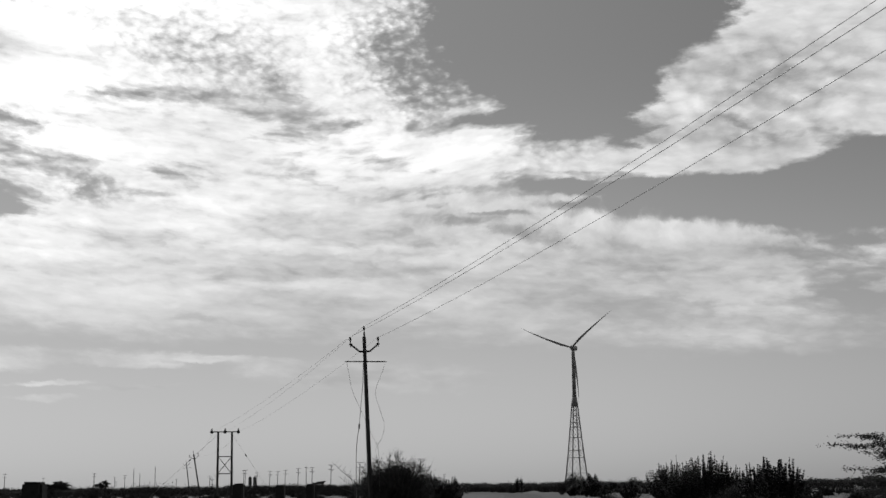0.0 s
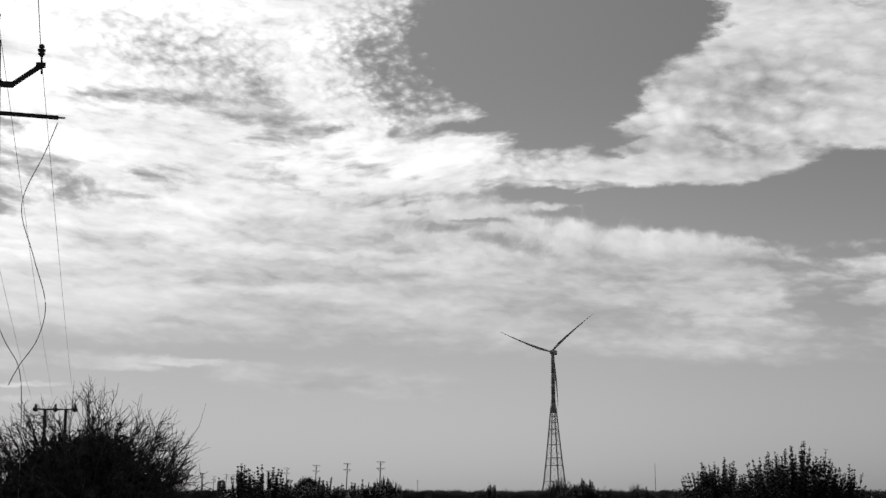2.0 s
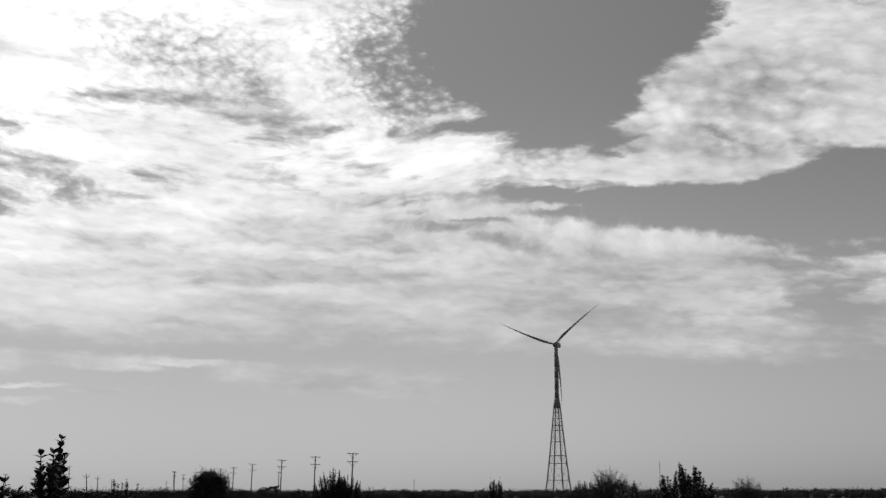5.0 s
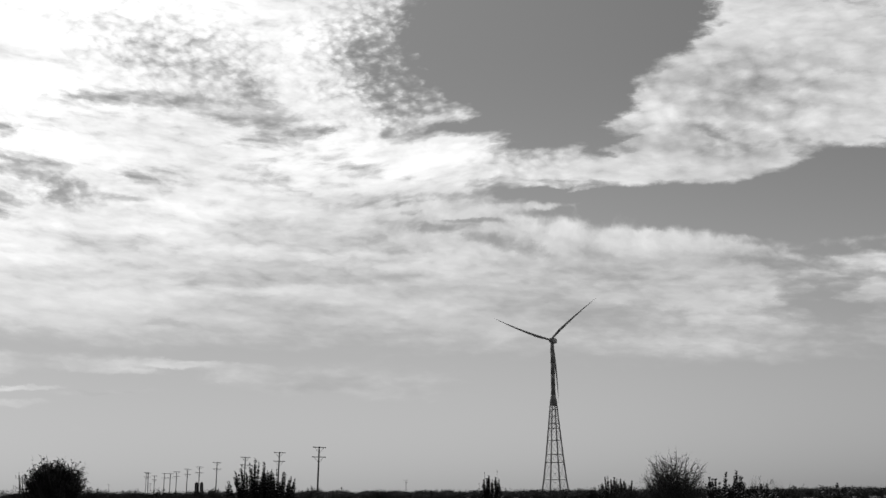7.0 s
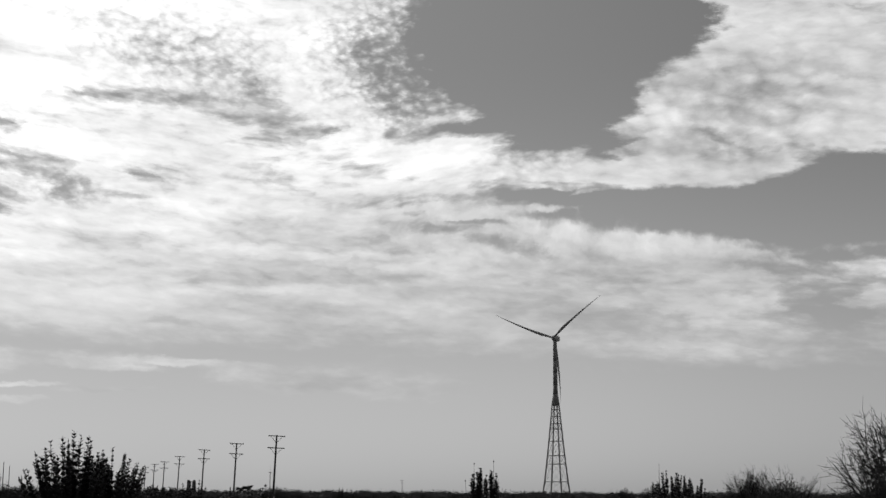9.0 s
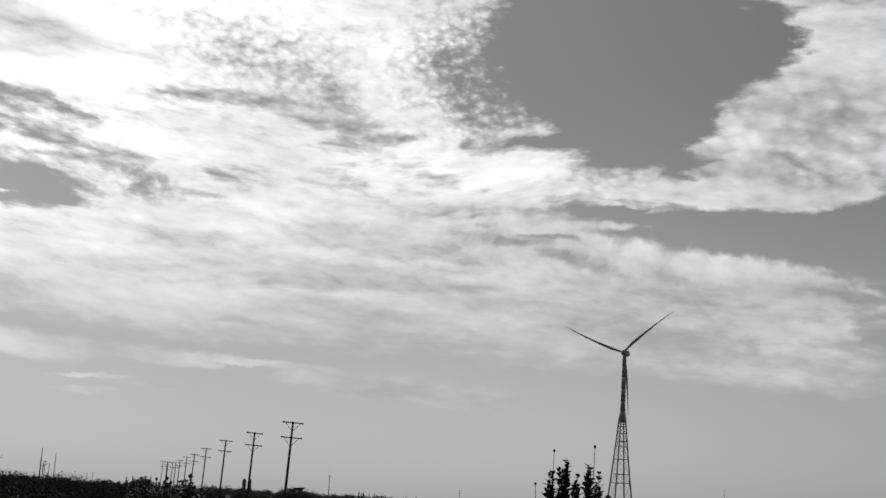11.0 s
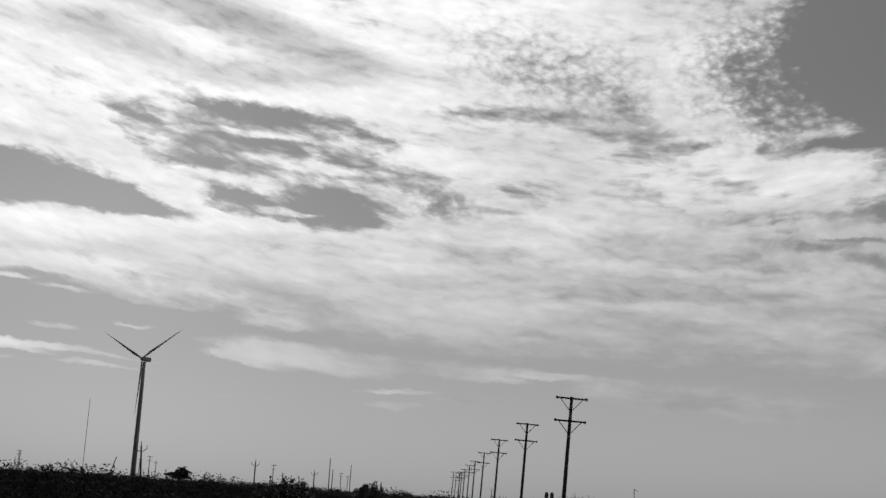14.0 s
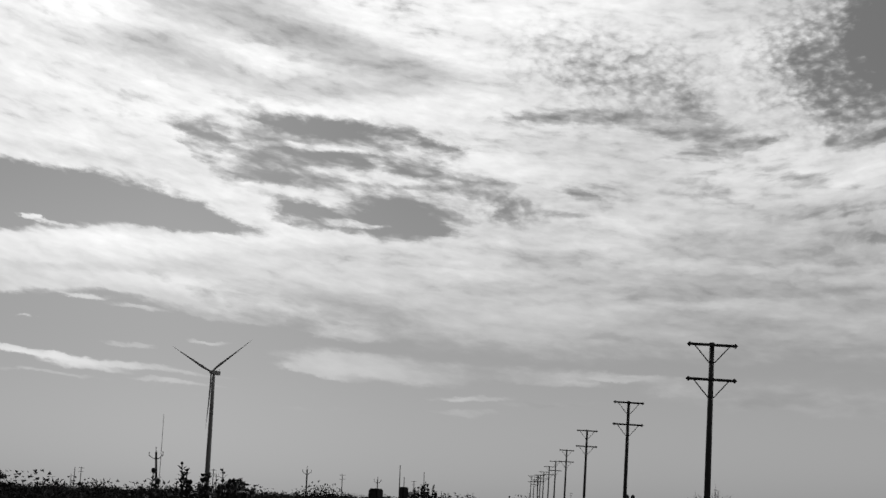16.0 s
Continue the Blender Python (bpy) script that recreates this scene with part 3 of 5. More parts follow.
def rotor(parent, hub_z, heading, first, length, chord, bend, cone, tilt, sweep=0.0):
    """Nacelle, hub and three blades. The rotor looks along -y before it is turned by heading."""
    turn = pose(0, 0, hub_z, 0, 0, heading)
    n = Shape()
    sections = ((-2.6, 1.1, 1.2), (-2.2, 1.7, 1.8), (2.0, 2.0, 2.1), (6.0, 1.9, 2.0), (7.6, 1.6, 1.7), (7.9, 1.2, 1.3))
    for y, w, h in sections:
        for q in range(16):
            a = 2 * math.pi * q / 16
            cx, cz = math.cos(a), math.sin(a)
            m = max(abs(cx), abs(cz)) ** 0.7
            n.v.append((cx * w / m, y, cz * h / m + 0.3))
    for i in range(len(sections) - 1):
        for q in range(16):
            q2 = (q + 1) % 16
            n.f.append((i * 16 + q, i * 16 + q2, (i + 1) * 16 + q2, (i + 1) * 16 + q))
    n.f.append(tuple(reversed(range(16))))
    n.f.append(tuple((len(sections) - 1) * 16 + q for q in range(16)))
    nac = part("nacelle", n, M_TOWER, parent, "boxy grey nacelle", at=turn)
    vane = Shape().tube([(0.5, 7.0, 2.2), (0.5, 7.0, 4.0)], 0.08, 6).bar((-0.2, 7.0, 3.6), (1.2, 7.0, 3.6), 0.08)
    part("wind_vane", vane, M_GALV, nac)
    hub = Shape().lathe((0, -2.4, 0.3), ((0.2, 1.5), (0.0, 1.7), (-1.4, 1.75), (-2.4, 1.4), (-3.1, 0.8), (-3.4, 0.15)), 16, (0, 1, 0))
    part("hub", hub, M_TOWER, parent, at=turn, smooth=True)
    me = blade_shape(length, chord, bend, sweep).mesh("blade", M_BLADE, True)
    for i in range(3):
        part("blade", me, M_BLADE, parent, at=turn @ Matrix.Rotation(radians(-tilt), 4, "X") @ pose(0, -3.8, 0.3) @ Matrix.Rotation(radians(first + 120 * i), 4, "Y") @ Matrix.Rotation(radians(cone), 4, "X"))


def hybrid_turbine(x, y):
    """Lattice lower tower carrying a tubular upper tower."""
    t = thing("wind_turbine", "tall grey wind turbine on a lattice tower with tubular top", "wind turbine", "wind turbines", pose(x, y, 0, 0, 0, 13 + 5))
    t.scale = (1, 1, 1.016)
    foot, top, lat = 11.2, 2.7, 69.0

    def corner(i, z):
        r = foot + (top - foot) * (z / lat) ** 0.82
        a = math.pi / 4 + i * math.pi / 2
        return Vector((r * math.cos(a), r * math.sin(a), z))
    levels = [0, 10, 23, 29.3, 40, 49, 53, 58.5, 63.5, 68.5]
    for i in range(4):
        s = Shape().tube([corner(i, z) for z in levels], [0.62 - 0.022 * k for k in range(len(levels))], 8)
        part("leg", s, M_GALV, t, "grey steel tower leg")
    for z in levels[1:]:
        for i in range(4):
            part("ring_beam", Shape().bar(corner(i, z), corner(i + 1, z), 0.45, 0.5), M_GALV, t)
    for a, b in zip(levels[:-1], levels[1:]):
        for i in range(4):
            s = Shape().bar(corner(i, a), corner(i + 1, b), 0.17).bar(corner(i + 1, a), corner(i, b), 0.17)
            part("cross_brace", s, M_GALV, t)
    for rings in (((66.5, 3.0), (68.5, 3.0), (70.0, 2.75), (75.0, 1.95)), ((75.0, 1.95), (78, 1.75), (82, 1.73)), ((82, 1.73), (91, 1.68)), ((91, 1.68), (100, 1.6)), ((100, 1.6), (108, 1.53)), ((108, 1.53), (115.2, 1.45))):
        part("tower_section", Shape().lathe((0, 0, 0), rings, 24), M_TOWER, t, "grey tubular tower section", smooth=True)
    for z in (82, 91, 100, 108):
        part("flange", Shape().lathe((0, 0, z), ((0, 1.72), (0.02, 1.82), (0.28, 1.82), (0.3, 1.70)), 24), M_TOWER, t)
    rotor(t, 117.0, -41.7, -71.6, 49.5, 2.1, 2.0, 2.0, 0.0, 3.5)
    return t


def tube_turbine(x, y, hub, heading, first, scale=1.0, label="pale grey wind turbine on a slim tubular tower"):
    t = thing("wind_turbine", label, "wind turbine", "wind turbines", pose(x, y, 0))
    s = Shape().lathe((0, 0, 0), ((0, 2.25), (hub * 0.35, 2.05), (hub * 0.7, 1.75), (hub - 2.4, 1.4)), 24)
    part("tower", s, M_TOWER, t, smooth=True)
    part("foundation", Shape().lathe((0, 0, -0.1), ((0, 4.5), (0.5, 4.2), (0.6, 2.4)), 24), M_CONCRETE, t)
    part("door", Shape().bar((0.9, -2.2, 1.6), (-0.1, -2.32, 1.6), 0.12, 2.0), M_GALV, t)
    rotor(t, hub - 0.3, heading, first, 51.2, 2.3, 1.5, 0.7, 4.0)
    t.scale = (scale, scale, scale)
    return t


hybrid_turbine(116.1, 1202)
tube_turbine(-554, 1346, 106.6, -11.5, -62.5)
tube_turbine(-470, 4760, 107, 68, -14, 0.62, "far-off wind turbine standing on the horizon")


# ---- poles and lines ----
def insulator(s, at, axis=(0, 0, 1), size=1.0):
    prof = [(0, 0.03), (0.04, 0.05), (0.05, 0.075), (0.09, 0.08), (0.10, 0.05), (0.12, 0.05), (0.13, 0.085), (0.17, 0.09), (0.18, 0.05), (0.21, 0.05), (0.22, 0.065), (0.27, 0.06), (0.29, 0.03)]
    s.lathe(at, [(z * size, r * size) for z, r in prof], 12, axis)
    return s


def v_pole(at, tall, label, lower_arm=True, lean=(0, 0), turn=0.0, half=0.08):
    """Concrete line pole with a V-shaped crossarm and three pin insulators; tall is the top of the shaft."""
    t = thing("power_pole", label, "power pole", "power poles", pose(at[0], at[1], 0, lean[0], lean[1], turn))
    s = Shape()
    base = len(s.v)
    for z, w, d in ((-0.3, half * 1.28, half * 1.5), (tall * 0.5, half * 1.12, half * 1.25), (tall, half * 0.95, half)):
        for cx, cy in ((-1, -0.8), (-0.8, -1), (0.8, -1), (1, -0.8), (1, 0.8), (0.8, 1), (-0.8, 1), (-1, 0.8)):
            s.v.append((cx * w, cy * d, z))
    for i in range(2):
        for k in range(8):
            s.f.append((i * 8 + k, i * 8 + (k + 1) % 8, (i + 1) * 8 + (k + 1) % 8, (i + 1) * 8 + k))
    s.f.append(tuple(16 + k for k in range(8)))
    part("shaft", s, M_CONCRETE, t, "dark weathered concrete shaft")
    za = tall - 0.58
    for sx in (-1, 1):
        arm = Shape().bar((sx * half * 0.9, 0, za), (sx * 0.22, 0, za), 0.06, 0.07).bar((sx * 0.19, 0, za - 0.01), (sx * 0.56, 0, za + 0.28), 0.055, 0.06).bar((sx * 0.50, 0, za + 0.29), (sx * 0.62, 0, za + 0.29), 0.06, 0.06)
        part("v_arm", arm, M_STEEL, t, "rusted steel arm")
        pin = Shape().tube([(sx * 0.57, 0, za + 0.17), (sx * 0.57, 0, za + 0.45)], 0.014, 6)
        p = part("insulator_pin", pin, M_STEEL, t)
        part("insulator", insulator(Shape(), (sx * 0.57, 0, za + 0.40), size=0.6), M_PORCELAIN, p, "brown ribbed porcelain insulator", smooth=True)
    top = Shape().bar((0, -0.03, tall - 0.15), (0, -0.03, tall + 0.17), 0.055, 0.05).tube([(0, -0.03, tall + 0.12), (0, -0.03, tall + 0.28)], 0.016, 6)
    p = part("top_bracket", top, M_STEEL, t)
    part("insulator", insulator(Shape(), (0, -0.03, tall + 0.24), size=0.6), M_PORCELAIN, p, smooth=True)
    part("arm_clamp", Shape().bar((-half * 1.15, -half * 1.2, za), (half * 1.15, -half * 1.2, za), 0.03, 0.1), M_STEEL, t)
    if lower_arm:
        zl = tall - 0.98
        c = Shape().bar((-0.78, -half, zl + 0.02), (0.78, -half, zl - 0.02), 0.05, 0.045).tube([(-0.84, -half, zl + 0.02), (-0.74, -half, zl + 0.02)], 0.014, 6).tube([(0.74, -half, zl - 0.02), (0.87, -half, zl - 0.02)], 0.014, 6)
        part("lower_crossarm", c, M_STEEL, t, "thin straight steel crossarm")
    return t


def wire(points, sag, radius=0.008, label="thin aluminium overhead line wire strung between poles", group="line wires"):
    """A sagging conductor from point to point."""
    s = Shape()
    a, b = Vector(points[0]), Vector(points[1])
    n = 22
    pts = []
    for i in range(n + 1):
        t = i / n
        p = a.lerp(b, t)
        p.z -= sag * 4 * t * (1 - t)
        pts.append(p)
    s.tube(pts, radius, 5)
    ob = new("line_wire", s.mesh("line_wire", M_WIRE, True))
    tagged(ob, label, "wire", group)
    return ob


P1 = Vector((-3.06, 53.45, 0))
p1_turn = -20.0 + 40.5
v_pole((P1.x + 0.3, P1.y + 0.08), 7.17, "dark concrete power pole with V arm beside a thorny bush", True, (0.5, -2.45), p1_turn, 0.06)
P0 = Vector((14.0, -13.0, 0))
v_pole((P0.x, P0.y), 8.95, "concrete power pole with V arm beside the road", True, (0, 0), p1_turn)


def on_pole(base, turn, x, z, y=0.0):
    a = radians(turn)
    return Vector((base.x + x * math.cos(a) - y * math.sin(a), base.y + x * math.sin(a) + y * math.cos(a), z))


def h_pole(at, turn):
    """Two-legged pole structure with one crossarm, three insulator strings and cross bracing."""
    t = thing("h_frame_pole", "dark two-legged H-frame power pole with cross bracing", "power pole", "power poles", pose(at[0], at[1], 0, 0, 0, turn))
    for sx in (-0.56, 0.56):
        leg = Shape().tube([(sx * 1.05, 0, -0.2), (sx, 0, 5.75)], [0.105, 0.085], 10)
        part("leg", leg, M_STEEL, t)
    part("crossarm", Shape().bar((-1.12, 0, 5.75), (1.12, 0, 5.75), 0.1, 0.08), M_STEEL, t)
    for z in (2.45, 3.8):
        part("tie_beam", Shape().bar((-0.62, -0.02, z), (0.62, -0.02, z), 0.07, 0.07), M_STEEL, t)
    part("cross_brace", Shape().bar((-0.56, -0.05, 2.45), (0.56, -0.05, 3.8), 0.05, 0.05), M_STEEL, t)
    part("cross_brace", Shape().bar((-0.56, 0.05, 3.8), (0.56, 0.05, 2.45), 0.05, 0.05), M_STEEL, t)
    for sx in (-1.08, 0, 1.08):
        s = Shape().lathe((sx, -0.3, 5.74), ((0, 0.05), (0.05, 0.13), (0.1, 0.14), (0.16, 0.07), (0.2, 0.14), (0.27, 0.14), (0.32, 0.05)), 12, (0, 1, 0))
        part("insulator", s, M_PORCELAIN, t, "dark disc insulator", smooth=True)
        s = Shape()
        insulator(s, (sx, 0, 5.78), size=0.9)
        part("pin_insulator", s, M_PORCELAIN, t, smooth=True)
    t.scale = (1, 1, 1.03)
    return t


HP = Vector((-17.9, 113.5, 0))
h_pole((HP.x, HP.y), 7.0)
for sx, dx, dy, k in ((-0.56, -7.7, 4.0, 0.36), (0.56, 3.9, 4.0, 0.3)):
    a = on_pole(HP, 7.0, sx, 5.75)
    b = Vector((HP.x + dx, HP.y + dy, 0.0))
    mid = a.lerp(b, k)
    w = wire((a, b), 0.0, 0.007, "taut stay wire with an insulator anchoring a pole", "stay wires")
    d = (b - a).normalized()
    ins = Shape().tube([mid - d * 0.14, mid - d * 0.08, mid + d * 0.08, mid + d * 0.14], [0.015, 0.05, 0.05, 0.015], 8)
    part("stay_insulator", ins, M_PORCELAIN, w)

P2, P3 = Vector((-32.0, 183, 0)), Vector((-48.2, 264, 0))
v_pole((P2.x, P2.y), 5.9, "leaning dark power pole with V arm in the scrub", False, (0, -9.5), 12)
v_pole((P3.x, P3.y), 6.2, "leaning dark power pole with V arm in the scrub", True, (0, -7), 12)

v_heights = {-1: 7.12, 0: 7.55, 1: 7.12}
for k in (-1, 0, 1):
    near_end = on_pole(P1, p1_turn, 0.57 * k, v_heights[k] + 0.02)
    wire((on_pole(P0, p1_turn, 0.57 * k, v_heights[k] + (1.55 if k < 0 else 1.78)), near_end), 0.6, 0.0065)
    wire((near_end, on_pole(HP, 7.0, 1.08 * k, 5.91, -0.3)), 0.3, 0.0045)
wire((on_pole(HP, 7, 1.08, 5.74, 0.2), (P2.x - 0.9, P2.y, 6.0)), 0.9, 0.005)
wire((on_pole(HP, 7, -1.08, 5.74, 0.2), (P2.x - 1.6, P2.y, 6.0)), 0.9, 0.005)
wire(((P2.x - 0.9, P2.y, 6.1), (P3.x - 0.7, P3.y, 6.3)), 0.9, 0.005)


def loose_cable(pts, radius, label):
    s = Shape()
    p = [Vector(q) for q in pts]
    line = []
    for i in range(len(p) - 1):
        a, b, c, d = p[max(i - 1, 0)], p[i], p[i + 1], p[min(i + 2, len(p) - 1)]
        for k in range(8):
            t = k / 8
            line.append(0.5 * (2 * b + (c - a) * t + (2 * a - 5 * b + 4 * c - d) * t * t + (3 * b - a - 3 * c + d) * t ** 3))
    line.append(p[-1])
    s.tube(line, radius, 5)
    ob = new("loose_cable", s.mesh("loose_cable", M_WIRE, True))
    tagged(ob, label, "cable", "cables on the pole")


def p1_at(x, z, y=-0.2):
    return on_pole(P1, p1_turn, x + 0.3 - 0.0428 * z, z, y)


def p1_behind(dx, dy, z):
    return p1_at(0, z, 0) + Vector((dx, dy, 0))


loose_cable([p1_behind(-0.05, 0.1, 6.15), p1_behind(-0.12, 0.5, 5.4), p1_behind(-0.27, 1.1, 4.5), p1_behind(-0.39, 1.5, 3.75)], 0.011, "slack cable hanging down behind the pole")
loose_cable([p1_behind(-0.38, 1.48, 3.84), p1_behind(-0.39, 1.5, 3.75), p1_behind(-0.4, 1.52, 3.64)], 0.036, "dark cable joint on a hanging cable")
loose_cable([p1_behind(-0.4, 1.52, 3.68), p1_behind(-0.52, 1.85, 3.2), p1_behind(-0.6, 2.2, 2.6), p1_behind(-0.68, 2.8, 1.5), p1_behind(-0.74, 3.2, 0.02)], 0.013, "bowed earth cable running down behind the pole")
loose_cable([p1_at(-0.76, 6.15), p1_at(-0.73, 5.85), p1_at(-0.58, 5.0), p1_at(-0.23, 4.18), p1_at(0.13, 3.3), p1_at(0.33, 2.9), p1_at(0.36, 2.26), p1_at(0.33, 1.2)], 0.006, "long loose wire drooping from the crossarm")
loose_cable([p1_at(0.78, 6.12), p1_at(0.62, 5.7), p1_at(0.34, 5.0), p1_at(0.49, 4.34), p1_at(0.64, 3.75), p1_at(0.55, 3.3), p1_at(0.33, 2.95), p1_at(0.2, 2.7)], 0.006, "curling loose wire drooping from the crossarm")


def double_pole():
    """Tall pole with two braced straight crossarms."""
    t = thing("power_pole", "tall dark power pole with two braced straight crossarms", "power pole", "double-crossarm power poles", pose(-4.92, 291.53, 0, 0, 1.9, 14.5))
    part("shaft", Shape().tube([(0, 0, -0.3), (0, 0, 3.4), (0, 0, 6.92)], [0.115, 0.10, 0.08], 12), M_STEEL, t, "dark tubular shaft", smooth=True)
    for z in (6.83, 5.67):
        arm = part("crossarm", Shape().bar((-0.78, -0.1, z), (0.78, -0.1, z), 0.09, 0.085), M_STEEL, t, "straight steel crossarm")
        for sx in (-1, 1):
            part("brace", Shape().bar((sx * 0.57, -0.08, z - 0.04), (sx * 0.1, -0.08, z - 0.58), 0.035, 0.035).bar((sx * 0.12, -0.08, z - 0.58), (0, -0.08, z - 0.58), 0.03, 0.04), M_STEEL, t)
            s = Shape().lathe((sx * 0.76, -0.1, z), ((0, 0.02), (0.015, 0.055), (0.05, 0.05), (0.06, 0.035), (0.09, 0.01)), 8, (sx, 0, 0))
            s.lathe((sx * 0.76, -0.1, z - 0.08), ((0, 0.02), (0.04, 0.05), (0.12, 0.05), (0.16, 0.02)), 8)
            part("insulator", s, M_PORCELAIN, arm)
    return t


q_pole = double_pole()
for x, y, k in ((-12.31, 320.6, 1.035), (-21.2, 354.0, 1.07), (-32.0, 397.2, 1.09), (-40.6, 430.7, 1.06), (-47.9, 459.2, 1.07), (-55.6, 489.1, 1.05),
                (-60.5, 507.7, 1.02), (-66.2, 530.2, 1.08), (-76.5, 570.1, 1.06), (-87.2, 611.6, 1.3)):
    c = copy_thing(q_pole, pose(x - 0.24, y, 0, 0, 1.9, 14.5))
    c.scale = (1, 1, k)

v_pole((-56.7, 349.5), 4.65, "dark power pole with V arm standing in the scrub", False, (0, -4), 20)
v_pole((-69.3, 411.8), 4.8, "dark power pole with V arm standing in the scrub", False, (0, 0), 12)
v_pole((-76.4, 458.7), 4.5, "distant power pole with V arm in the scrub", False, (0, 0), 12)


def mast(x, y, tall, r, label, lean=0.0, stays=False):
    t = thing("mast", label, "mast", "masts", pose(x, y, 0, 0, lean, 0))
    part("tube", Shape().tube([(0, 0, -0.3), (0, 0, tall * 0.6), (0, 0, tall)], [r, r * 0.9, r * 0.7], 8), M_STEEL, t)
    if stays:
        for k in range(3):
            a = radians(120 * k + 15)
            part("stay_ring", Shape().lathe((0, 0, tall * (0.3 + 0.22 * k)), ((0, r * 1.6), (0.5, r * 1.6)), 8), M_GALV, t)
    else:
        part("cap", Shape().lathe((0, 0, tall), ((0, r), (0.12, r * 0.4)), 8), M_GALV, t)
    return t


mast(-130.7, 628.9, 11.1, 0.16, "slim plain steel mast rising from the scrub")
mast(-179.3, 803, 13.0, 0.18, "slim plain steel mast rising from the scrub")
mast(-1028, 2129, 117, 0.42, "very tall hair-thin measuring mast", 0.0, True)
mast(-207.6, 578.4, 7.0, 0.13, "distant slim pole among bushes")
mast(-220.7, 597.7, 5.3, 0.11, "distant slim pole among bushes")
v_pole((-170, 589), 6.4, "distant power pole standing in the scrub", False, (0, 0), 12)
mast(-474, 1147, 16.5, 0.42, "leaning steel post in the distance", 17.0)
mast(385.9, 2283, 47, 0.4, "distant slim mast on the horizon")
mast(-153, 699, 9.0, 0.16, "distant slim pole among bushes")

# a broken rank of far line poles along the horizon
far_pole = thing("line_pole", "distant line pole with a short crossarm", "power pole", "far line poles", pose(-92, 640, 0))
part("shaft", Shape().tube([(0, 0, -0.3), (0, 0, 9.4)], [0.17, 0.13], 8), M_STEEL, far_pole)
part("crossarm", Shape().bar((-1.1, 0, 9.1), (1.1, 0, 9.1), 0.14, 0.14), M_STEEL, far_pole)
part("crossarm", Shape().bar((-1.0, 0, 7.7), (1.0, 0, 7.7), 0.12, 0.12), M_STEEL, far_pole)
r = random.Random(8)
for i in range(17):
    d = 700 + 110 * i
    copy_thing(far_pole, pose(-105 - 0.235 * (d - 640) + rnd(r, -60, 90) * (1 if i % 3 else 2.2), d, 0, 0, 0, rnd(r, -20, 40)))
for i in range(4):
    copy_thing(far_pole, pose(-190 - 34 * i + rnd(r, -12, 12), 560 + rnd(r, -60, 240), 0, rnd(r, -2, 2), rnd(r, -2, 2), rnd(r, -20, 40)))


def silo(x, y):
    t = thing("storage_silo", "dark domed silo standing far off", "silo", "twin silos", pose(x, y, 0))
    part("drum", Shape().lathe((0, 0, 0), ((0, 1.75), (10.5, 1.75), (11.6, 1.5), (12.4, 0.9), (12.8, 0.3)), 16), M_STEEL, t, smooth=True)
    part("ladder", Shape().bar((0, -1.85, 0), (0, -1.85, 11), 0.5, 0.1), M_GALV, t)


silo(-206.7, 1485)
silo(-201.7, 1485)


def stone_post(x, y, tall, turn, lean):
    t = thing("stone_post", "squat dark stone fence post beside the road", "fence post", "stone fence posts", pose(x, y, 0, lean, lean * 0.6, turn))
    s = Shape()
    bm = bmesh.new()
    bmesh.ops.create_cube(bm, size=1)
    for v in bm.verts:
        k = 0.5 + 0.06 * (v.co.z < 0)
        v.co = Vector((v.co.x * 2 * k * 0.27, v.co.y * 2 * k * 0.24, (v.co.z + 0.5) * (tall + 0.25) - 0.25))
    bmesh.ops.bevel(bm, geom=bm.edges[:], offset=0.03, segments=2, affect="EDGES")
    bmesh.ops.subdivide_edges(bm, edges=[e for e in bm.edges if abs(e.verts[0].co.z - e.verts[1].co.z) > 0.5], cuts=5)
    for v in bm.verts:
        v.co += Vector(noise.noise_vector(v.co * 4 + Vector((x, y, 0)))) * 0.018
    me = bpy.data.meshes.new("post")
    bm.to_mesh(me)
    bm.free()
    me.materials.append(M_STONE)
    part("post", me, M_STONE, t)


for x, y, h in ((-5.0, 52.3, 1.5), (-5.2, 44.4, 1.45), (-5.3, 36.0, 1.5), (-5.3, 26.5, 1.25), (-5.3, 18.0, 1.5), (-10.3, 274.6, 1.62), (-15.8, 292.8, 1.84)):
    stone_post(x, y, h, 10 + 3 * x, 0.8 * math.sin(y))
kerb_stone = thing("milestone", "short pale stone marker at the road edge", "milestone", "", pose(-11.6, 304.7, 0, 0, 0, 15))
bm = bmesh.new()
bmesh.ops.create_cube(bm, size=1)
for v in bm.verts:
    v.co = Vector((v.co.x * 0.42, v.co.y * 0.22, (v.co.z + 0.5) * 1.05 - 0.1))
bmesh.ops.bevel(bm, geom=bm.edges[:], offset=0.05, segments=3, affect="EDGES")
me = bpy.data.meshes.new("block")
bm.to_mesh(me)
bm.free()
me.materials.append(M_PALE)
part("block", me, None, kerb_stone)
part("foot", Shape().bar((-0.3, 0, 0.04), (0.3, 0, 0.04), 0.36, 0.14), M_CONCRETE, kerb_stone)


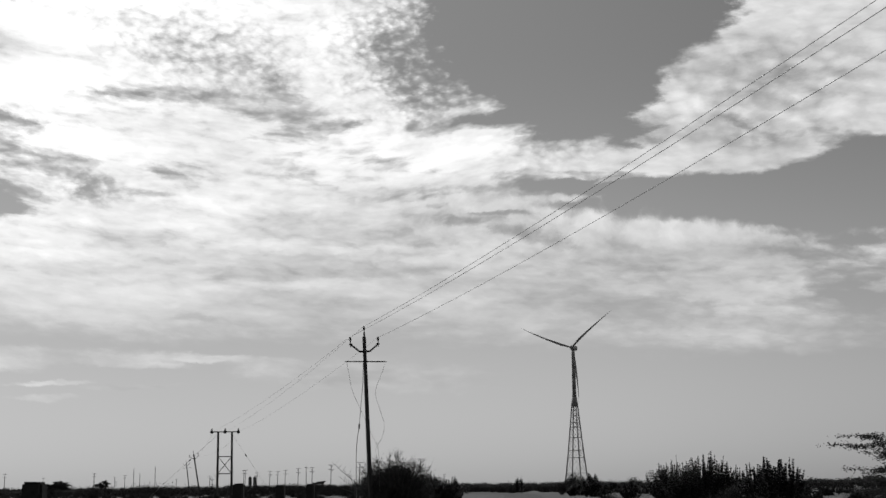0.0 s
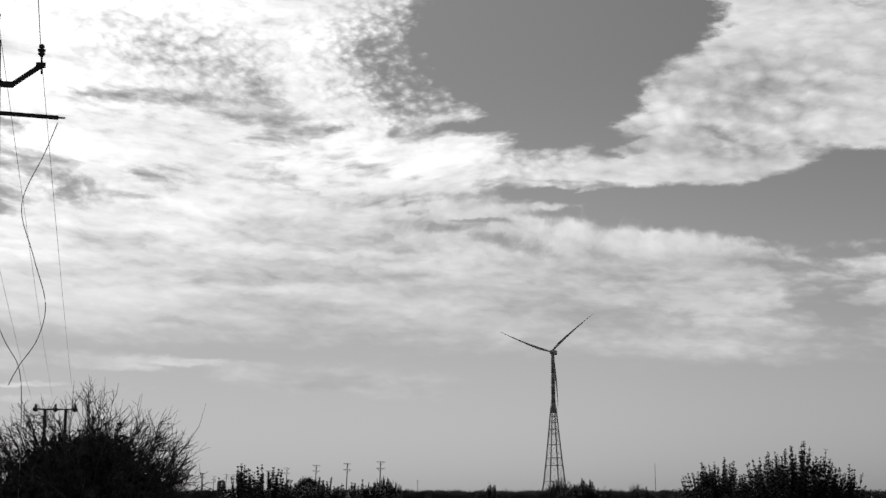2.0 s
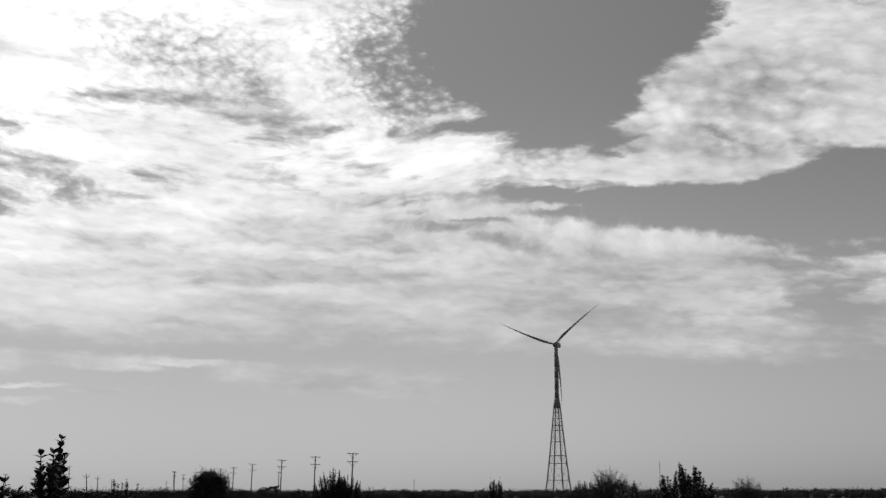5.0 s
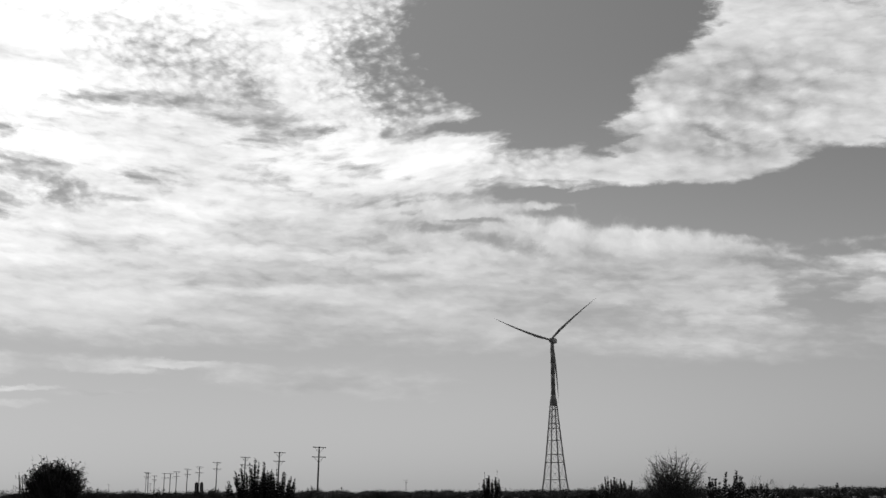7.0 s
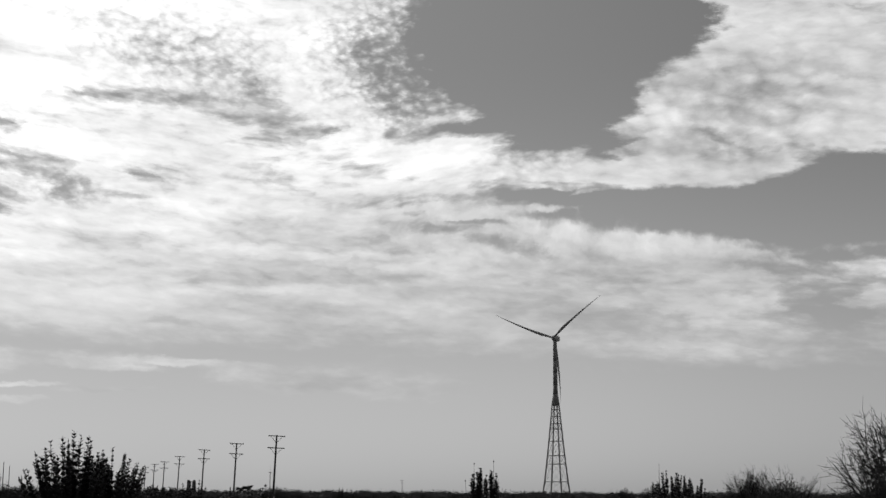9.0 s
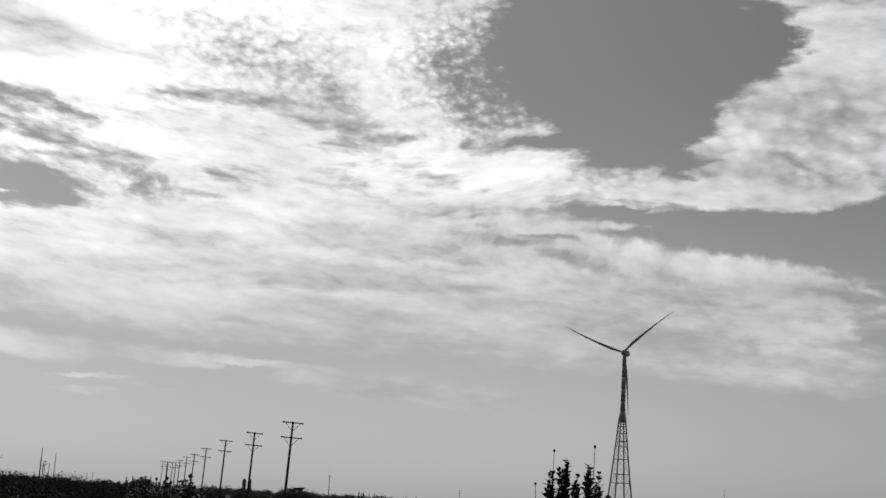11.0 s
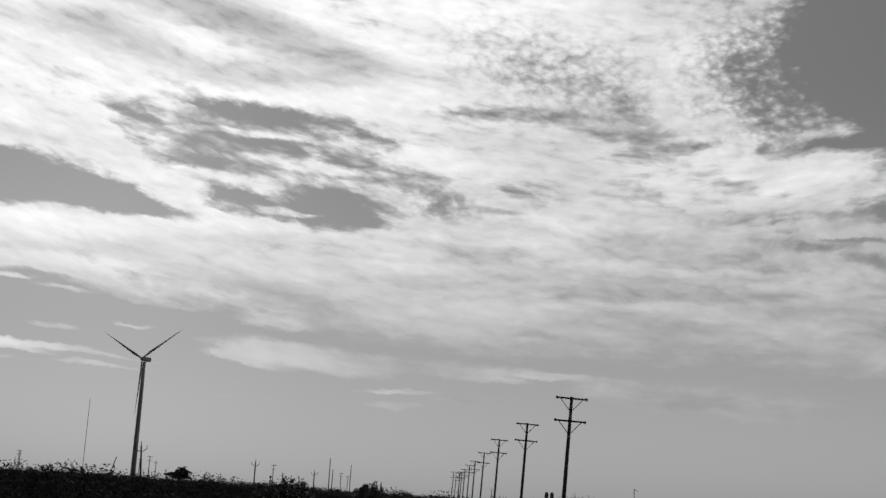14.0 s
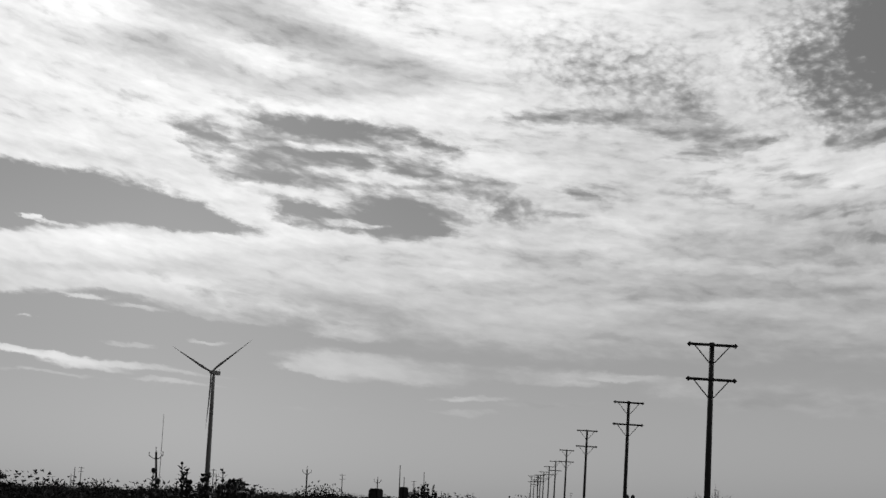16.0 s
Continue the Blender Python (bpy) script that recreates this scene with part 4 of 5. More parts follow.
# ---- plants ----
def thorn_bush(seed, radius, tall, stems, twigs, leaves, twig=1.0, reach=1.0):
    """Dense dome of arching thorny twigs, nearly solid below, open and wiry at its rim."""
    r = random.Random(seed)
    wood, wires, green = Shape(), Shape(), Shape()
    ends = []
    for i in range(stems):
        a, e = rnd(r, 0, 2 * math.pi), math.acos(rnd(r, -0.6, 1))
        k = rnd(r, 0.74, 0.97)
        tip = Vector((math.cos(a) * math.sin(e) * radius * k, math.sin(a) * math.sin(e) * radius * k, (0.45 + 0.55 * k * math.cos(e)) * tall))
        root = Vector((tip.x * 0.12 + rnd(r, -0.15, 0.15), tip.y * 0.12 + rnd(r, -0.15, 0.15), -0.05))
        bend = Vector((rnd(r, -0.25, 0.25), rnd(r, -0.25, 0.25), rnd(r, 0.15, 0.5))) * radius * 0.4
        pts = [root.lerp(tip, t) + bend * (4 * t * (1 - t)) * 0.6 + Vector((rnd(r, -1, 1), rnd(r, -1, 1), rnd(r, -1, 1))) * 0.035 * radius for t in (0, 0.25, 0.5, 0.75, 1)]
        w = rnd(r, 0.012, 0.028) * (tall / 2.6)
        wood.tube(pts, [w, w * 0.8, w * 0.6, w * 0.45, w * 0.25], 4, False)
        ends.append(pts)
    for i in range(twigs):
        pts = ends[r.randrange(len(ends))]
        t = rnd(r, 1.6, 3.99)
        a = pts[int(t)].lerp(pts[int(t) + 1], t - int(t))
        out = Vector((a.x / radius, a.y / radius, 1.4 * (a.z / tall - 0.42)))
        d = (out.normalized() + Vector((rnd(r, -1, 1), rnd(r, -1, 1), rnd(r, -0.7, 1))) * 1.15).normalized()
        n = rnd(r, 0.14, 0.44) * twig * tall / 2.8 * (1.5 if r.random() < 0.06 else 1.0)
        b = a + d * n * 0.5 + Vector((rnd(r, -1, 1), rnd(r, -1, 1), rnd(r, -1, 1))) * 0.04
        c = b + (d + Vector((rnd(r, -1, 1), rnd(r, -1, 1), rnd(r, -0.5, 1))) * 0.45).normalized() * n * 0.5
        if c.z < 0:
            c.z = 0.02
        w = 0.0042 * tall / 2.6
        wires.tube([a, b, c], [w, w * 0.8, w * 0.4], 3, False)
        if r.random() < 0.5:
            for side in range(1 + (seed == 3)):
                e2 = b.lerp(c, rnd(r, 0, 0.7)) + Vector((rnd(r, -1, 1), rnd(r, -1, 1), rnd(r, -0.5, 1))).normalized() * n * rnd(r, 0.2, 0.4)
                wires.tube([b.lerp(c, rnd(r, 0, 0.3)), e2], [w * 0.7, w * 0.35], 3, False)
    for i in range(leaves):
        a, e = rnd(r, 0, 2 * math.pi), math.acos(rnd(r, -0.85, 1))
        k = rnd(r, 0.2, 1) ** 0.5 * rnd(r, 0.5, 0.76) * reach
        k *= 0.9 + 0.3 * noise.noise(Vector((math.cos(a) * 2, math.sin(a) * 2, e * 2 + seed)))
        p = Vector((math.cos(a) * math.sin(e) * radius * k, math.sin(a) * math.sin(e) * radius * k, (0.45 + 0.55 * k * math.cos(e)) * tall))
        d = Vector((rnd(r, -1, 1), rnd(r, -1, 1), rnd(r, -0.4, 1)))
        sz = rnd(r, 0.04, 0.09) * tall / 2.6
        s = d.orthogonal().normalized() * sz * 0.6
        b = len(green.v)
        d = d.normalized() * sz
        green.v += [tuple(p - s), tuple(p + d * 0.6 - s * 0.2), tuple(p + d), tuple(p + s)]
        green.f.append((b, b + 1, b + 2, b + 3))
    return [("branching", wood.mesh("branching", M_BARK)), ("twig_mass", wires.mesh("twig_mass", M_TWIG)), ("foliage", green.mesh("foliage", M_LEAF))]


LEAF_SHAPE = ((0.0, 0.16), (0.14, 0.62), (0.38, 0.98), (0.66, 0.92), (0.88, 0.5), (1.0, 0.06))


def leaf_mesh(name, ratio, curl, mat):
    """A broad oval leaf along +y, faintly cupped and curled, one unit long."""
    s = Shape()
    for y, w in LEAF_SHAPE:
        for u in (-1, 0, 1):
            s.v.append((u * w * ratio / 2, y, abs(u) * 0.07 * w - curl * y * y))
    for i in range(len(LEAF_SHAPE) - 1):
        for k in (0, 1):
            s.f.append((i * 3 + k, i * 3 + k + 1, i * 3 + k + 4, i * 3 + k + 3))
    return s.mesh(name, mat, True)


def stem_lines(r, radius, tall, stems, spread, low=0.62, dome=0.2):
    """Upright stems: for each its three points."""
    for i in range(stems):
        a, k = rnd(r, 0, 2 * math.pi), r.random() ** 0.6
        top = Vector((math.cos(a) * radius * k, math.sin(a) * radius * k, tall * (1.0 if i == 0 else rnd(r, low, 0.98)) * (1 - dome * k * k)))
        root = Vector((top.x * spread, top.y * spread, -0.05))
        mid = root.lerp(top, 0.5) + Vector((top.x, top.y, 0)) * 0.1 + Vector((rnd(r, -1, 1), rnd(r, -1, 1), 0)) * 0.05
        yield root, mid, top


def stem_leaves(r, root, mid, top, leaf, per, bare):
    """Places of the paired leaves on one stem: foot, way, length."""
    n = max(3, int((1 - bare) * top.z / per))
    turn = rnd(r, 0, 3.14)
    for j in range(n):
        t = bare + (1 - bare) * (j + r.random() * 0.4) / n
        p = root.lerp(mid, t * 2) if t < 0.5 else mid.lerp(top, t * 2 - 1)
        size = leaf * (1.0 - 0.5 * t ** 4) * rnd(r, 0.7, 1.15)
        turn += 1.57 + rnd(r, -0.35, 0.35)
        for side in (0, math.pi):
            if r.random() > 0.08:
                yield p, Vector((math.cos(turn + side), math.sin(turn + side), rnd(r, 0.3, 1.7))).normalized(), size


def stem_bush(seed, radius, tall, stems, leaf, spread=0.35, per=0.1, mat=None, bare=0.1):
    """Upright leafy stems with pairs of oval leaves up to their tips (milkweed habit), small leaves in one mesh."""
    r = random.Random(seed)
    wood, green = Shape(), Shape()
    for root, mid, top in stem_lines(r, radius, tall, stems, spread, 0.7, 0.45):
        wood.tube([root, mid, top], [0.018, 0.013, 0.006], 5, False)
        for p, d, size in stem_leaves(r, root, mid, top, leaf, per, bare):
            green.leaf(p, d, (0, 0, 1), size, size * 0.7, 0.1)
    return [("branching", wood.mesh("branching", M_TWIG)), ("foliage", green.mesh("foliage", mat or M_WAXY))]


def plant(name, label, category, group, x, y, parts, turn=0.0, scale=1.0, high=None):
    t = thing(name, label, category, group, pose(x, y, 0, 0, 0, turn))
    for n, me in parts:
        ob = part(n, me, None, t)
        tagged(ob, kind="stuff")
    t.scale = (scale, scale, high or scale)
    return t


BIG_LEAVES = [leaf_mesh("leaf", w, c, M_WAXY) for w, c in ((0.74, 0.0), (0.64, 0.12), (0.7, 0.25))]


def milkweed(seed, x, y, radius, tall, stems, leaf=0.19, per=0.12, low=0.62, pods=(), label="milkweed shrub with broad oval leaves beside the road"):
    """A shrub near the road: every stem and every large leaf by itself."""
    r = random.Random(seed)
    t = thing("milkweed_shrub", label, "shrub", "milkweed shrubs", pose(x, y, 0))
    tips = list(stem_lines(r, radius, tall, stems, 0.4, low))
    for root, mid, top in tips:
        part("stem", Shape().tube([root, mid, top], [0.02, 0.014, 0.007], 6, False), M_TWIG, t)
        for p, d, size in stem_leaves(r, root, mid, top, leaf, per, 0.12):
            side = (d.cross(Vector((0, 0, 1))).normalized() + Vector((rnd(r, -0.5, 0.5), rnd(r, -0.5, 0.5), rnd(r, -0.5, 0.5)))).normalized()
            side = (side - d * side.dot(d)).normalized()
            m = Matrix((side, d, side.cross(d))).transposed().to_4x4()
            m.translation = p
            part("leaf", BIG_LEAVES[r.randrange(3)], None, t, at=m @ Matrix.Scale(size, 4))
    for dx, dy, z in pods:
        stalk = part("stem", Shape().tube([(dx * 0.5, dy * 0.5, 0.3), (dx * 0.9, dy, z * 0.7), (dx, dy, z)], [0.012, 0.008, 0.006], 5, False), M_TWIG, t, "bare upright stalk")
        part("seed_pod", Shape().lathe((dx, dy, z - 0.02), ((-0.012, 0.008), (0.0, 0.02), (0.016, 0.028), (0.038, 0.025), (0.055, 0.008)), 8), M_LEAF, stalk, "round dry seed pod", smooth=True)
    for root, mid, top in tips:
        if r.random() < 0.4:
            part("flower_bud", Shape().lathe(top, ((-0.02, 0.01), (0.0, 0.03), (0.03, 0.035), (0.06, 0.012)), 6), M_LEAF, t)


THORN = "dense dark thorny bush with wiry twigs"
MILK = "upright milkweed shrub with broad paired leaves"
LEAFY = "dark leafy shrub of close upright stems"
thorn_a = thorn_bush(3, 2.15, 2.85, 240, 9500, 26000)
thorn_b = thorn_bush(5, 1.8, 3.0, 170, 3800, 15000, 0.55, 1.22)
thorn_c = thorn_bush(9, 2.1, 2.5, 110, 2400, 9000)
thorn_d = thorn_bush(14, 1.4, 2.9, 150, 3600, 2600)
leafy_a = stem_bush(11, 1.45, 3.0, 76, 0.185, 0.25, 0.082, M_LEAF, 0.03)
leafy_b = stem_bush(12, 1.35, 2.6, 62, 0.185, 0.25, 0.082, M_LEAF, 0.03)
milk_a = stem_bush(21, 1.15, 2.6, 40, 0.2, 0.2, 0.055)
milk_b = stem_bush(22, 0.85, 2.3, 22, 0.2, 0.2, 0.045)
milk_c = stem_bush(23, 1.2, 1.9, 48, 0.2, 0.5, 0.05)


def thorns(label, x, y, parts, turn=0, scale=1.0, high=None):
    plant("thorn_bush", label, "bush", "thorny bushes", x, y, parts, turn, scale, high)


def leafy(x, y, parts, turn, scale):
    plant("leafy_shrub", LEAFY, "shrub", "leafy shrubs", x, y, parts, turn, scale)


def milk(x, y, parts, turn, scale):
    plant("milkweed_shrub", MILK, "shrub", "milkweed shrubs", x, y, parts, turn, scale)


# along the left verge
thorns("large dense thorny bush at the foot of a pole", -1.85, 54.4, thorn_a, 0, 0.82, 0.96)
milk(-3.1, 87.6, milk_a, 30, 1.0)
milk(-4.1, 88.3, milk_a, 140, 1.02)
milk(-2.2, 87.2, milk_b, 10, 0.75)
for x, y, me, turn, k in ((-0.5, 103.9, milk_b, 0, 0.85), (-0.1, 104.3, milk_b, 77, 0.78), (-2.2, 106.9, milk_b, 50, 0.9), (-2.5, 105.6, milk_b, 110, 0.9),
                          (-3.4, 107.4, milk_b, 170, 0.87), (-4.1, 107.3, milk_b, 230, 0.82), (0.5, 104.6, milk_b, 30, 0.84), (0.9, 106.6, milk_b, 99, 0.86), (0.2, 106.0, milk_c, 10, 0.9), (-1.4, 105.0, milk_c, 0, 0.9), (-3.0, 108.5, milk_c, 90, 0.85)):
    milk(x, y, me, turn, k * 1.07)
leafy(-3.9, 106.9, leafy_b, 40, 0.66)
leafy(-3.1, 107.3, leafy_b, 150, 0.6)
milk(-4.6, 108.4, milk_c, 200, 1.0)
milk(-2.6, 107.6, milk_c, 120, 0.92)
leafy(-3.0, 128.2, leafy_b, 20, 0.72)
thorns("round dark thorny bush standing alone", -9.8, 189, thorn_b, 200, 1.05, 1.14)
leafy(-1.8, 199.3, leafy_a, 50, 1.12)
leafy(-0.6, 199.8, leafy_a, 200, 0.95)
milk(-1.2, 200.6, milk_a, 150, 1.1)
leafy(0.9, 206.0, leafy_b, 90, 0.75)
leafy(2.0, 209.0, leafy_b, 190, 0.62)
milkweed(61, 3.6, 211.6, 0.7, 1.3, 12, 0.17, 0.08, 0.8, ((-0.12, 0, 1.52), (0.07, 0.1, 1.55), (0.18, -0.05, 1.47), (-0.3, 0.2, 1.34), (0.04, 0.0, 1.47)))
milkweed(62, 1.4, 224.1, 0.6, 1.78, 16, 0.2, 0.085, 0.84)
milk(1.3, 224.7, milk_c, 30, 0.78)
milk(-0.1, 226.2, milk_c, 0, 0.78)
milk(0.7, 225.5, milk_b, 60, 0.66)
milkweed(63, -0.2, 226.8, 0.7, 1.66, 16, 0.2, 0.085, 0.84)
milkweed(64, 0.4, 225.2, 0.5, 1.58, 10, 0.2, 0.085, 0.84)
for seed, x, y, wide, high, stems in ((65, -10.3, 265.5, 0.16, 1.95, 6), (66, -10.25, 266.1, 0.12, 1.86, 4), (67, -10.2, 266.7, 0.26, 1.86, 9), (68, -10.7, 268.5, 0.3, 1.8, 7),
                                      (69, -10.6, 265.1, 0.14, 1.72, 5), (70, -10.2, 266.3, 0.5, 1.55, 12), (74, -10.4, 267.6, 0.45, 1.68, 11), (75, -11.0, 265.4, 0.5, 1.5, 8), (76, -12.2, 280.0, 0.22, 1.9, 5)):
    milkweed(seed, x, y, wide, high, stems, 0.16, 0.058, 0.84)
milk(-10.5, 267.3, milk_b, 40, 0.74)
milk(-10.2, 265.9, milk_c, 80, 0.82)
milk(-19.5, 306.7, milk_c, 0, 1.2)
milk(-18.9, 305.6, milk_b, 60, 0.95)
leafy(-18.7, 303.5, leafy_b, 80, 0.76)



def bare_shrub(x, y):
    """A dead shrub: a short forked trunk and long crooked leafless branches with side twigs."""
    r = random.Random(41)
    t = thing("bare_shrub", "leafless dead shrub with long crooked grey branches", "shrub", "", pose(x, y, 0))
    part("trunk", Shape().tube([(0, 0, -0.1), (0.06, 0.02, 0.6), (0.0, 0, 1.2), (0.02, 0, 1.75)], [0.05, 0.04, 0.03, 0.015], 7), M_BARK, t)
    for turn, rise, long in ((4, 0.04, 0.95), (-8, 0.2, 0.9), (10, 0.75, 1.0), (60, 0.9, 0.9), (150, 0.5, 0.8), (172, 0.15, 1.0), (200, 0.7, 0.9), (265, 0.6, 0.9), (-30, -0.12, 0.9), (95, 0.3, 0.8)):
        a = radians(turn)
        p = Vector((0.02, 0, rnd(r, 1.0, 1.7)))
        limb = [p]
        for k in range(5):
            p = p + Vector((math.cos(a) * 0.22, math.sin(a) * 0.22, rise * 0.22 + rnd(r, -0.06, 0.06))) * long
            a += rnd(r, -0.35, 0.35)
            limb.append(p)
        branch = part("branch", Shape().tube(limb, [0.018, 0.015, 0.012, 0.010, 0.008, 0.005], 5, False), M_BARK, t)
        twigs = Shape()
        for k in range(1, 6):
            for j in range(2):
                tip = limb[k] + Vector((rnd(r, -0.2, 0.2), rnd(r, -0.2, 0.2), rnd(r, -0.05, 0.3)))
                twigs.tube([limb[k], limb[k].lerp(tip, 0.5) + Vector((0, 0, 0.03)), tip], [0.007, 0.005, 0.003], 4, False)
        part("twigs", twigs, M_TWIG, branch)


bare_shrub(-4.35, 68.0)

# along the right verge
milk(15.8, 70.3, milk_a, 0, 0.98)
milk(16.7, 70.7, milk_a, 80, 1.13)
milk(17.6, 70.9, milk_a, 170, 1.08)
thorns(THORN, 15.6, 73.5, thorn_c, 20, 0.6)
for x, y, me, turn, k in ((16.1, 101.4, leafy_b, 0, 1.15), (16.4, 99.3, leafy_a, 60, 1.02), (16.3, 88.2, leafy_a, 130, 1.03), (17.4, 89.4, leafy_a, 220, 1.15), (16.4, 91.2, leafy_a, 300, 1.02), (18.4, 88.4, leafy_b, 20, 1.0), (15.1, 88.5, leafy_b, 70, 0.9)):
    leafy(x, y, me, turn, k)
thorns(THORN, 24.5, 141, thorn_c, 80, 1.3, 0.9)
thorns(THORN, 23.0, 167, thorn_d, 20, 0.7, 0.8)
milk(16.4, 121, milk_c, 60, 0.92)
milk(15.6, 146.0, milk_a, 90, 1.06)
milk(15.2, 147.2, milk_b, 10, 1.0)
milk(16.1, 146.6, milk_b, 100, 1.08)
thorns(THORN, 17.2, 163.5, thorn_c, 150, 0.5, 0.66)
for x, y, me, turn, k in ((16.2, 167.2, milk_b, 0, 0.88), (16.9, 167.9, milk_b, 90, 0.9), (17.9, 168.0, milk_c, 200, 0.85), (14.8, 156.5, milk_c, 30, 0.82), (19.5, 166.0, milk_c, 45, 0.85)):
    milk(x, y, me, turn, k)
thorns("tall egg-shaped thorny bush with bare whips", 17.0, 179, thorn_d, 40, 0.95, 1.05)
thorns(THORN, 15.5, 181, thorn_c, 75, 0.5, 0.72)
thorns(THORN, 22.6, 212.8, thorn_d, 130, 0.85, 0.9)
thorns(THORN, 22.2, 206.0, thorn_c, 30, 0.8, 0.95)
leafy(25.5, 251.6, leafy_b, 0, 0.92)
leafy(22.6, 246.7, leafy_b, 110, 0.74)
thorns(THORN, 23.0, 190, thorn_c, 210, 0.7, 0.8)
milkweed(71, 11.28, 213.4, 0.16, 2.38, 6, 0.19, 0.06, 0.8, ((0.02, 0, 2.6), (-0.34, 0, 1.9)))
milkweed(79, 11.5, 213.2, 0.18, 2.6, 7, 0.19, 0.06, 0.84)
milkweed(77, 11.78, 213.3, 0.07, 2.28, 3, 0.18, 0.06, 0.85)
milkweed(72, 12.0, 212.25, 0.22, 2.45, 8, 0.19, 0.06, 0.84, ((0.04, 0, 2.68),))
milkweed(73, 11.98, 208.0, 0.12, 1.85, 4, 0.17, 0.07, 0.8)
milk(19.2, 212.0, milk_a, 0, 0.98)
milk(20.4, 214.0, milk_a, 70, 0.92)
leafy(3.0, 267.1, leafy_b, 0, 0.74)
leafy(3.9, 268.2, leafy_b, 60, 0.7)
thorns("thin thorny bush at the foot of a pole", -5.2, 296.7, thorn_d, 75, 0.9, 0.72)
thorns(THORN, -7.9, 326.3, thorn_c, 75, 0.9)


def acacia(seed, tall, spread, label, x, y, turn=0.0, limbs=12, leaf=0.10, low=0.55, loose=1.4):
    """Flat-topped tree: forked trunk, limbs, and layered sprays of many small leaves with gaps between."""
    r = random.Random(seed)
    trunk, crown = Shape(), Shape()
    fork = Vector((0.1, 0, tall * 0.28))
    trunk.tube([(0, 0, -0.2), (0.06, 0.03, tall * 0.15), fork], [tall * 0.035, tall * 0.028, tall * 0.024], 8)
    for i in range(limbs):
        a = 2 * math.pi * (i + r.random() * 0.7) / limbs
        k = rnd(r, 0.55, 1.0)
        tip = Vector((math.cos(a) * spread * k, math.sin(a) * spread * k, tall * rnd(r, low, 0.97) * (1 - 0.1 * k)))
        mid = fork.lerp(tip, 0.5) + Vector((0, 0, 0.05 * tall))
        trunk.tube([fork, mid, tip], [tall * 0.014, tall * 0.008, tall * 0.002], 5, False)
        for j in range(16):
            q = rnd(r, 0.15, 1.0)
            foot = mid.lerp(tip, q)
            c = foot + Vector((rnd(r, -1, 1), rnd(r, -1, 1), rnd(r, -0.08, 0.12) * loose)) * spread * 0.22 * loose
            trunk.tube([foot, c], [tall * 0.003, tall * 0.001], 3, False)
            for w in range(80):
                p = foot.lerp(c, rnd(r, 0.1, 1.1)) + Vector((r.gauss(0, 1), r.gauss(0, 1), r.gauss(0, 0.35) * loose)) * spread * 0.024 * loose
                d = Vector((rnd(r, -1, 1), rnd(r, -1, 1), rnd(r, -0.6, 0.5))).normalized() * leaf * rnd(r, 0.5, 1.1)
                s = d.orthogonal().normalized() * d.length * 0.28
                b = len(crown.v)
                crown.v += [tuple(p - s), tuple(p + d), tuple(p + s)]
                crown.f.append((b, b + 1, b + 2))
    t = thing("acacia_tree", label, "tree", "acacia trees", pose(x, y, 0, 0, 0, turn))
    part("trunk", trunk, M_BARK, t)
    part("crown", crown, M_LEAF, t)
    return t


acacia(31, 5.1, 3.1, "small flat-topped acacia tree above the scrub", -124.5, 506, 0, 14, 0.3, 0.4)
acacia(32, 4.0, 4.6, "low spreading acacia tree above the scrub", -112, 401, 0, 22, 0.3, 0.3)
acacia(34, 5.6, 4.0, "distant round-crowned tree above the scrub", -76.8, 859.7, 20, 14, 0.4, 0.4)
acacia(33, 2.95, 3.9, "roadside acacia tree with feathery spreading branches", 14.25, 35.4, 50, 64, 0.08, 0.3, 1.0)


